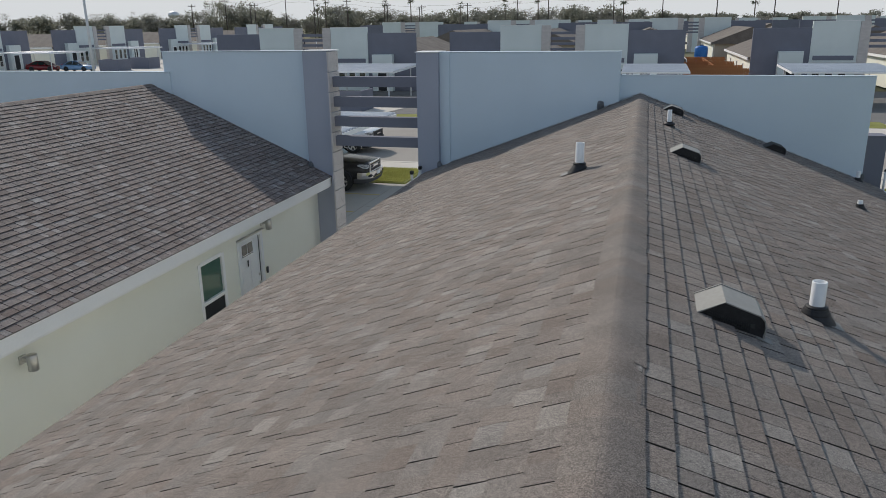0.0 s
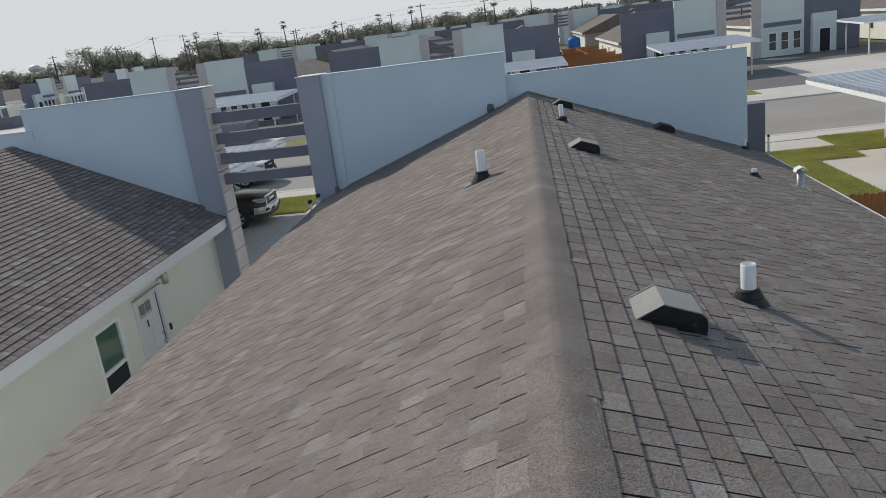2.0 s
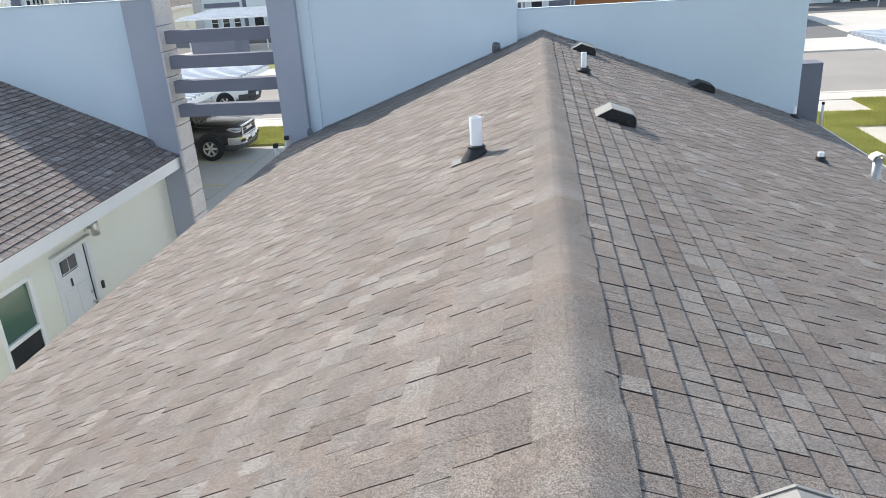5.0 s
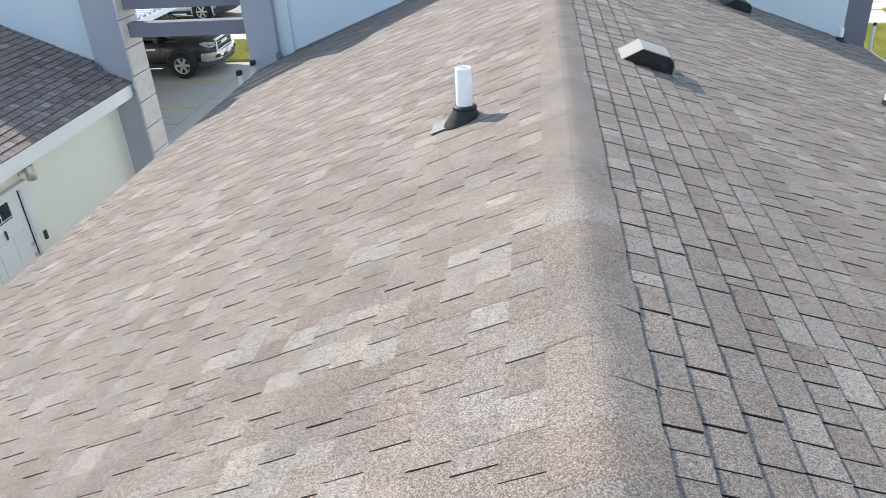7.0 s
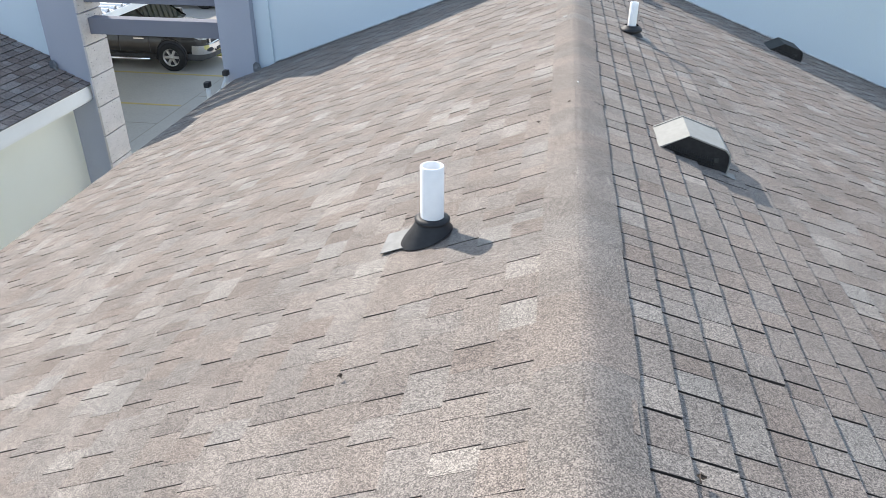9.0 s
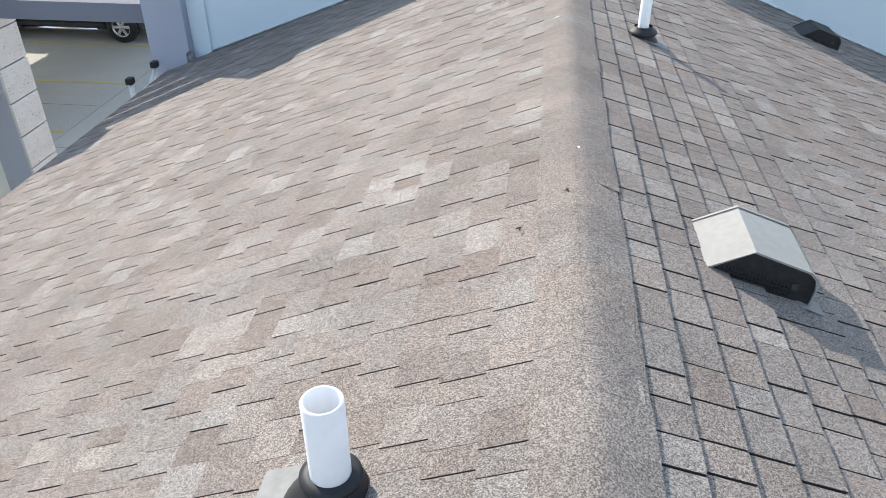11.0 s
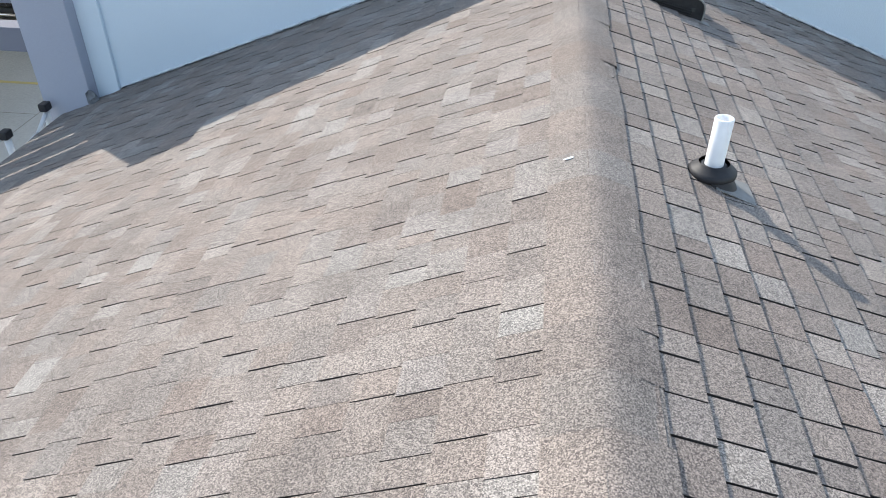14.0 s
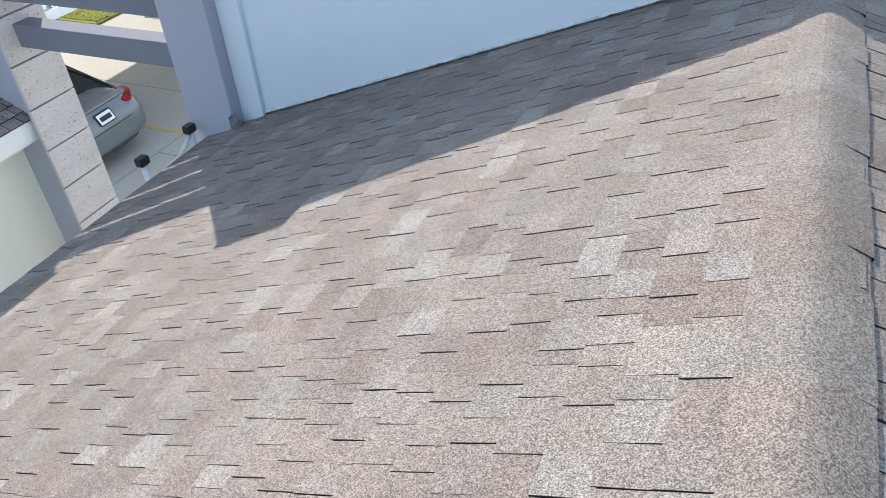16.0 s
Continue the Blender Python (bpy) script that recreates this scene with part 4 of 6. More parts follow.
# ---------------------------------------------------------------- the opposite row
def row_house(name_side, simple=False):
    """A house of the row, seen from its front: tiled pilaster, tall white panel, lower grey panel, entry, gable roof behind. x runs outward from the gap."""
    s = name_side
    h = thing("row_house", "row house with a white and slate grey stucco front", "house", "row houses")
    def bx(x0, x1, *rest):
        a, b = sorted((s * x0, s * x1))
        return (a, b, *rest)
    part("pilaster", boxes(*[bx(1.15, 2.0, -0.08, 0.4, 0.49 * k + 0.012, 0.49 * (k + 1) - 0.012) for k in range(12)], bx(1.17, 1.98, -0.04, 0.36, 0, 6.12)), TILE, h, "pilaster clad in grey stone tiles")
    part("tall_panel", boxes(bx(2.0, 5.9, 0, 0.3, 0, 6.15), bevel=0.02), STUCCO_ROW, h, "tall white stucco panel")
    part("low_panel", boxes(bx(5.9, 10.9, 0.1, 0.35, 0, 5.6), bevel=0.02), STUCCO_GREY, h, "lower slate grey stucco panel")
    part("panel_cap", boxes(bx(1.98, 5.93, -0.04, 0.34, 6.151, 6.18)), TRIM_WHITE, h)
    part("side_wall", boxes(bx(1.75, 1.95, 0.4, 23, 0, 2.95)), STUCCO_BEIGE, h)
    outer = part("side_wall", boxes(bx(10.6, 10.8, 0.35, 23, 0, 2.95)), STUCCO_BEIGE, h)
    x0, x1, xm = s * 1.45, s * 11.1, s * 6.25
    part("roof", prism(((x0, 3.0), (xm, 4.87), (x1, 3.0), (x1, 2.8), (x0, 2.8)), "y", 0.4, 23.4), SHINGLE_FAR, h, "brown shingled gable roof")
    part("roof_edge", boxes(bx(1.38, 1.44, 0.4, 23.4, 2.75, 2.99)), TRIM_WHITE, h)
    part("roof_edge", boxes(bx(11.11, 11.17, 0.4, 23.4, 2.75, 2.99)), TRIM_WHITE, h)
    part("rear_wall", prism(((s * 1.8, 0), (s * 10.75, 0), (s * 10.75, 2.9), (xm, 4.75), (s * 1.8, 2.9)), "y", 22.8, 23.0), STUCCO_TAN, h, "tan rear gable wall")
    for yy in (6.0, 11.5, 18.0):
        side = part("side_window", boxes(bx(10.801, 10.84, yy, yy + 0.9, 0.95, 1.02), bx(10.801, 10.84, yy, yy + 0.9, 2.13, 2.2), bx(10.801, 10.84, yy, yy + 0.07, 1.02, 2.13), bx(10.801, 10.84, yy + 0.83, yy + 0.9, 1.02, 2.13)), TRIM_WHITE, h, "white framed side window")
        part("pane", boxes(bx(10.802, 10.815, yy + 0.07, yy + 0.83, 1.02, 2.13)), GLASS, side)
    if not simple:
        part("band", boxes(bx(2.25, 5.65, -0.07, 0.0, 2.75, 3.15), bevel=0.01), STUCCO_GREY, h, "slate grey band under the panel")
        part("lintel", boxes(bx(1.95, 5.95, -0.10, -0.002, 2.55, 2.60)), TRIM_WHITE, h)
        for k in range(3):
            cx = 2.75 + 1.1 * k
            w = part("window", boxes(bx(cx - 0.06, cx, -0.06, -0.003, 0.55, 2.2), bx(cx + 0.6, cx + 0.66, -0.06, -0.003, 0.55, 2.2), bx(cx, cx + 0.6, -0.06, -0.003, 2.14, 2.2), bx(cx, cx + 0.6, -0.06, -0.003, 0.55, 0.61), bx(cx, cx + 0.6, -0.05, -0.003, 1.35, 1.40)), TRIM_WHITE, h, "white window frame")
            part("pane", boxes(bx(cx, cx + 0.6, -0.03, -0.004, 0.61, 2.14)), GLASS, w)
        part("entry_portal", boxes(bx(6.5, 8.6, -0.55, 0.098, 0, 3.55), bevel=0.02), STUCCO_ROW, h, "projecting white entry portal")
        d = part("door", boxes(bx(7.1, 8.0, -0.60, -0.552, 0.05, 2.1)), SCREEN, h, "dark front door")
        part("door_frame", boxes(bx(7.02, 7.1, -0.62, -0.552, 0.05, 2.2), bx(8.0, 8.08, -0.62, -0.552, 0.05, 2.2), bx(7.1, 8.0, -0.62, -0.552, 2.1, 2.2)), TRIM_WHITE, h)
        for k in range(5):
            part("roof_pipe", tube(bmesh.new(), (s * (5.2 - 0.4 * k), 3 + 2.3 * k, 3.8), (s * (5.2 - 0.4 * k), 3 + 2.3 * k, 4.75), 0.06, sides=8), PVC if k % 2 else VENT_DARK, h)
    return h


def gap_beams(x, y, z, turn=0):
    for k in range(4):
        b = tagged(link("beam", boxes((-1.15, 1.15, -0.02, 0.2, -0.25, 0), bevel=0.01), STUCCO_GREY), "slate grey stucco beam bridging two row houses", "beam", "gap beams")
        b.location, b.rotation_euler.z = (x, y, z - 0.49 * k), radians(turn)


ROW_Y = 72.0
right_house, left_house = row_house(1), row_house(-1)
right_house.location, left_house.location = (-7.5, ROW_Y, G), (-7.5, ROW_Y, G)
gap_beams(-7.5, ROW_Y + 0.1, G + 5.55)
for cx in (-32.7, 20.4, 46.5):
    for src in (right_house, left_house):
        copy_thing(src, pose(cx, ROW_Y + (4 if cx == 20.4 else 0), G))
    gap_beams(cx, ROW_Y + (4.1 if cx == 20.4 else 0.1), G + 5.55)
plain_r, plain_l = row_house(1, True), row_house(-1, True)
FAR_ROWS = [(128, -20.0, 5, 180), (152, -47.0, 6, 0), (206, -60.0, 7, 180), (232, -75.0, 8, 0)]
spots = [(x0 + 26.6 * k, y, turn) for y, x0, n, turn in FAR_ROWS for k in range(n)]
for i, (x, y, turn) in enumerate(spots):
    m = pose(x, y, G + RISE, 0, 0, turn)
    if i == 0:
        plain_r.matrix_world, plain_l.matrix_world = m, m
    else:
        copy_thing(plain_r, m), copy_thing(plain_l, m)
    gap_beams(x, y + (0.1 if turn == 0 else -0.3), G + RISE + 5.55)
# the row along the cross street, facing it
for k in range(4):
    m = pose(-91.5 + 1.0 * k, 86.9 + 26.6 * k, G + RISE, 0, 0, 88)
    copy_thing(right_house, m), copy_thing(left_house, m)
    gap_beams(-91.6 + 1.0 * k, 86.9 + 26.6 * k, G + RISE + 5.55, 88)

# ---------------------------------------------------------------- vehicles
def wheel(parent, x, y, r, w, side, rim=CHROME):
    bm = lathe(bmesh.new(), [(r * 0.62, -w / 2), (r * 0.93, -w / 2), (r, -w * 0.36), (r, w * 0.36), (r * 0.93, w / 2), (r * 0.62, w / 2)], sides=32)
    bmesh.ops.rotate(bm, verts=bm.verts, cent=(0, 0, 0), matrix=Matrix.Rotation(radians(90), 3, "X"))
    bmesh.ops.translate(bm, verts=bm.verts, vec=(x, y, r))
    t = part("wheel", bm, TYRE, parent, "black tyre on an alloy rim")
    bm = bmesh.new()
    rot, o = Matrix.Rotation(radians(90), 4, "X"), Matrix.Translation((x, y, r))
    lathe(bm, [(r * 0.64, -w * 0.42), (r * 0.64, w * 0.42), (r * 0.58, w * 0.42), (r * 0.56, w * 0.1), (0.0, w * 0.05)], sides=32)
    for k in range(6):
        a = 2 * math.pi * k / 6
        b = box(bmesh.new(), r * 0.1, r * 0.6, -r * 0.085, r * 0.085, w * 0.18, w * 0.40, 0.01)
        bmesh.ops.rotate(b, verts=b.verts, cent=(0, 0, 0), matrix=Matrix.Rotation(a, 3, "Z"))
        me = bpy.data.meshes.new("spoke")
        b.to_mesh(me), b.free(), bm.from_mesh(me)
        bpy.data.meshes.remove(me)
    lathe(bm, [(0, w * 0.43), (r * 0.13, w * 0.42), (r * 0.15, w * 0.2)], sides=16)
    bmesh.ops.rotate(bm, verts=bm.verts, cent=(0, 0, 0), matrix=Matrix.Rotation(radians(90 * (1 if side < 0 else -1)), 3, "X"))
    bmesh.ops.translate(bm, verts=bm.verts, vec=(x, y, r))
    part("rim", bm, rim, t, "six-spoke alloy rim")


def greenhouse(base, roof_pts, half0, half1):
    """Cabin from a belt line and a roof line of the same number of points."""
    bm = bmesh.new()
    low = [[bm.verts.new((x, s * half0, z)) for x, z in base] for s in (-1, 1)]
    high = [[bm.verts.new((x, s * half1, z)) for x, z in roof_pts] for s in (-1, 1)]
    n = len(base)
    for i in range(n - 1):
        bm.faces.new((low[0][i], low[0][i + 1], high[0][i + 1], high[0][i]))
        bm.faces.new((low[1][i + 1], low[1][i], high[1][i], high[1][i + 1]))
        bm.faces.new((high[0][i], high[0][i + 1], high[1][i + 1], high[1][i]))
    bm.faces.new((low[0][0], high[0][0], high[1][0], low[1][0])), bm.faces.new((low[1][-1], high[1][-1], high[0][-1], low[0][-1]))
    bmesh.ops.recalc_face_normals(bm, faces=bm.faces)
    bmesh.ops.bevel(bm, geom=list(bm.edges), offset=0.03, segments=2, affect="EDGES")
    return bm


def loft(stations, ring, smooth=True):
    """Joins rings of points, one for each station, into a closed skin."""
    bm = bmesh.new()
    rows = [[bm.verts.new(p) for p in ring(st)] for st in stations]
    n = len(rows[0])
    for a, b in zip(rows, rows[1:]):
        for i in range(n):
            bm.faces.new((a[i], a[(i + 1) % n], b[(i + 1) % n], b[i])).smooth = smooth
    for row in (rows[0], rows[-1]):
        bm.faces.new(row)
    bmesh.ops.recalc_face_normals(bm, faces=bm.faces)
    return bm


def section(st, n=28):
    """A rounded cross-section of a car body: station x, half width, underside, shoulder height, crown height."""
    x, w, z0, z1, crown = st
    pts = []
    for i in range(n):
        a = 2 * math.pi * i / n
        c, s = math.cos(a), math.sin(a)
        e = 0.32 if s < 0 else 0.42
        y = w * math.copysign(abs(c) ** e, c)
        z = (z0 + z1) / 2 + (z1 - z0) / 2 * math.copysign(abs(s) ** 0.55, s)
        if s > 0:
            z += crown * (1 - (y / w) ** 2)
            y *= 1 - 0.06 * abs(s)
        pts.append((x, y, z))
    return pts


def band(path, z0, z1, deep):
    """A strip that follows a path of (x, y) at a height, deep towards the inside of the car."""
    return loft(path, lambda q: [(q[0], q[1], z0), (q[0] + 0.012, q[1], (z0 + z1) / 2), (q[0], q[1], z1), (q[0] - deep, q[1] * 0.97, z1), (q[0] - deep, q[1] * 0.97, z0)], False)


def wheel_arch(parent, x, y, z, r, paint):
    """The dark well round a wheel and the painted lip over it."""
    bm = lathe(bmesh.new(), [(0, -0.010), (r, -0.010), (r, 0.010), (0, 0.010)], sides=36)
    bmesh.ops.rotate(bm, verts=bm.verts, cent=(0, 0, 0), matrix=Matrix.Rotation(radians(90), 3, "X"))
    bmesh.ops.translate(bm, verts=bm.verts, vec=(x, y, z))
    part("wheel_arch", bm, BARS, parent, "dark wheel well")
    bm, last = bmesh.new(), None
    for k in range(15):
        a = math.pi * (k / 14) * 1.16 - 0.08 * math.pi
        p = Vector((x + (r + 0.012) * math.cos(a), y, z + (r + 0.012) * math.sin(a)))
        if last is not None:
            tube(bm, last, p, 0.03, sides=8, cap=False)
        last = p
    part("arch_lip", bm, paint, parent)


def pickup(label, paint, at, bumper=CHROME):
    """A crew-cab pickup; its nose points along +x, its front axle is at x = 0."""
    p = thing("pickup_truck", label, "pickup truck", "parked vehicles", at)
    rows = [(1.04, 0.58, 0.74, 1.05, 0.0), (1.02, 0.78, 0.64, 1.10, 0.01), (0.95, 0.90, 0.55, 1.14, 0.015), (0.80, 0.97, 0.48, 1.17, 0.02), (0.45, 1.0, 0.44, 1.20, 0.02), (-0.2, 1.005, 0.42, 1.235, 0.015),
            (-0.7, 1.005, 0.40, 1.255, 0.0), (-1.8, 1.0, 0.40, 1.265, 0.0), (-2.95, 1.0, 0.40, 1.27, 0.0), (-4.5, 1.0, 0.45, 1.28, 0.0), (-4.80, 0.98, 0.50, 1.27, 0.0), (-4.84, 0.94, 0.55, 1.24, 0.0)]
    part("body", loft(rows, section), paint, p)
    part("bed", boxes((-4.70, -2.98, -0.82, 0.82, 1.20, 1.295), bevel=0.01), PLASTIC_GREY, p, "black cargo bed")
    part("cab", greenhouse([(-2.85, 1.22), (-2.2, 1.24), (-1.3, 1.24), (-0.35, 1.22)], [(-2.72, 1.90), (-2.3, 1.95), (-1.6, 1.95), (-1.2, 1.90)], 0.96, 0.74), GLASS, p, "tinted cab windows")
    part("cab_roof", greenhouse([(-2.75, 1.86), (-2.3, 1.90), (-1.6, 1.90), (-1.2, 1.86)], [(-2.65, 1.95), (-2.3, 1.985), (-1.6, 1.985), (-1.28, 1.94)], 0.78, 0.68), paint, p)
    side = [(1.02, 0.66), (1.005, 0.76), (0.96, 0.86), (0.90, 0.925), (0.81, 0.968), (0.72, 0.992)]
    low, high = (0.93, 0.925, 0.93, 0.95, 0.985, 1.03), (1.06, 1.075, 1.09, 1.10, 1.095, 1.07)
    for s in (-1, 1):
        for x0, x1, xr0, xr1 in ((-0.42, -0.32, -1.26, -1.17), (-1.62, -1.52, -1.75, -1.65), (-2.86, -2.72, -2.76, -2.62)):
            bm = bmesh.new()
            v = [bm.verts.new(q) for q in ((x0, s * 0.975, 1.24), (x1, s * 0.975, 1.24), (xr1, s * 0.765, 1.89), (xr0, s * 0.765, 1.89))]
            bm.faces.new(v if s < 0 else v[::-1])
            bmesh.ops.solidify(bm, geom=bm.faces[:], thickness=0.03)
            part("window_pillar", bm, paint, p)
        part("mirror", boxes((-0.72, -0.55, s * 1.12 - 0.09, s * 1.12 + 0.09, 1.18, 1.42), bevel=0.03), paint, p)
        bm = loft([(x, y, a, b) for (x, y), a, b in zip(side, low, high)], lambda q: [(q[0] + 0.03, s * (q[1] + 0.012), q[2]), (q[0] + 0.022, s * (q[1] + 0.012), q[3]), (q[0] - 0.08, s * (q[1] - 0.08), q[3]), (q[0] - 0.08, s * (q[1] - 0.08), q[2])], False)
        light = part("headlight", bm, LENS, p, "clear swept headlight")
        bm = loft([(x, y, a, b) for (x, y), a, b in zip(side[1:5], low[1:5], high[1:5])], lambda q: [(q[0] + 0.034, s * (q[1] + 0.016), q[2] + 0.052), (q[0] + 0.03, s * (q[1] + 0.016), q[2] + 0.082), (q[0], s * (q[1] - 0.02), q[2] + 0.082), (q[0], s * (q[1] - 0.02), q[2] + 0.052)], False)
        part("lamp_divider", bm, BARS, light)
        fog = lathe(bmesh.new(), [(0, 0.03), (0.085, 0.028), (0.10, 0.0), (0.10, -0.05)], sides=20)
        bmesh.ops.rotate(fog, verts=fog.verts, cent=(0, 0, 0), matrix=Matrix.Rotation(radians(90), 3, "Y"))
        bmesh.ops.scale(fog, vec=(1, 1.35, 0.62), verts=fog.verts)
        bmesh.ops.rotate(fog, verts=fog.verts, cent=(0, 0, 0), matrix=Matrix.Rotation(radians(22) * s, 3, "Z"))
        bmesh.ops.translate(fog, verts=fog.verts, vec=(1.125, s * 0.74, 0.635))
        part("fog_light", fog, BARS, p, "dark oval fog light opening")
        part("tow_hook", tube(bmesh.new(), (1.08, s * 0.47, 0.56), (1.21, s * 0.47, 0.56), 0.03, sides=8), BARS, p)
        part("side_step", tube(bmesh.new(), (-2.95, s * 1.0, 0.34), (-0.7, s * 1.0, 0.34), 0.045), CHROME, p, "chrome side step bar")
        for xs in (-0.66, -1.62, -2.84):
            part("door_seam", boxes((xs, xs + 0.014, s * 1.004 - 0.003, s * 1.004 + 0.003, 0.55, 1.12)), BARS, p)
        part("fender_badge", boxes((-1.12, -0.80, s * 1.008 - 0.003, s * 1.008 + 0.003, 0.93, 0.965)), CHROME, p, "small bright badge bar")
        part("door_handle", boxes((-1.52, -1.34, s * 1.02 - 0.015, s * 1.02 + 0.015, 1.08, 1.12), bevel=0.008), CHROME, p)
        for x in (0, -3.65):
            wheel_arch(p, x, s * 1.0, 0.46, 0.47, paint)
            wheel(p, x, s * 0.945, 0.42, 0.27, s, STEEL)
    part("grille", boxes((0.98, 1.075, -0.60, 0.60, 0.80, 1.085), bevel=0.02), BARS, p, "dark grille")
    part("grille_surround", boxes((1.03, 1.10, -0.66, 0.66, 1.075, 1.125), (1.03, 1.10, -0.66, -0.59, 0.80, 1.075), (1.03, 1.10, 0.59, 0.66, 0.80, 1.075), (1.03, 1.10, -0.66, 0.66, 0.765, 0.80), bevel=0.012), bumper, p, "bright grille surround")
    part("grille_bar", boxes((1.06, 1.095, -0.59, 0.59, 0.90, 0.92), (1.06, 1.095, -0.59, 0.59, 1.0, 1.02), bevel=0.006), bumper, p)
    part("grille_badge", boxes((1.08, 1.105, -0.26, 0.26, 0.925, 0.995), bevel=0.01), CHROME, p, "plain bright badge plate")
    nose = [(0.62, -1.03), (0.86, -1.005), (1.02, -0.93), (1.12, -0.78), (1.18, -0.45), (1.2, 0.0), (1.18, 0.45), (1.12, 0.78), (1.02, 0.93), (0.86, 1.005), (0.62, 1.03)]
    part("front_bumper", band(nose[1:-1], 0.52, 0.775, 0.22), bumper, p, "wrapped front bumper")
    part("bumper_intake", boxes((1.15, 1.212, -0.40, 0.40, 0.555, 0.65), bevel=0.01), BARS, p)
    part("air_dam", band([(x - 0.05, y * 0.97) for x, y in nose], 0.36, 0.515, 0.2), PLASTIC_GREY, p, "dark plastic air dam")
    part("number_plate", boxes((1.214, 1.224, -0.16, 0.16, 0.60, 0.75)), TRIM_WHITE, p)
    part("rear_bumper", boxes((-4.97, -4.80, -0.95, 0.95, 0.5, 0.72), bevel=0.04), bumper, p)
    part("chassis", boxes((-4.7, 0.8, -0.72, 0.72, 0.26, 0.5)), PLASTIC_GREY, p)
    part("bonnet", loft([(0.99, 0.60, 0.98, 1.08, 0.02), (0.90, 0.78, 0.98, 1.135, 0.035), (0.6, 0.85, 1.0, 1.175, 0.055), (0.1, 0.88, 1.05, 1.215, 0.065), (-0.35, 0.88, 1.08, 1.25, 0.06), (-0.5, 0.88, 1.08, 1.255, 0.05)], section), paint, p, "domed bonnet")
    part("wiper_cowl", boxes((-0.47, -0.34, -0.85, 0.85, 1.235, 1.275)), PLASTIC_GREY, p)
    return p


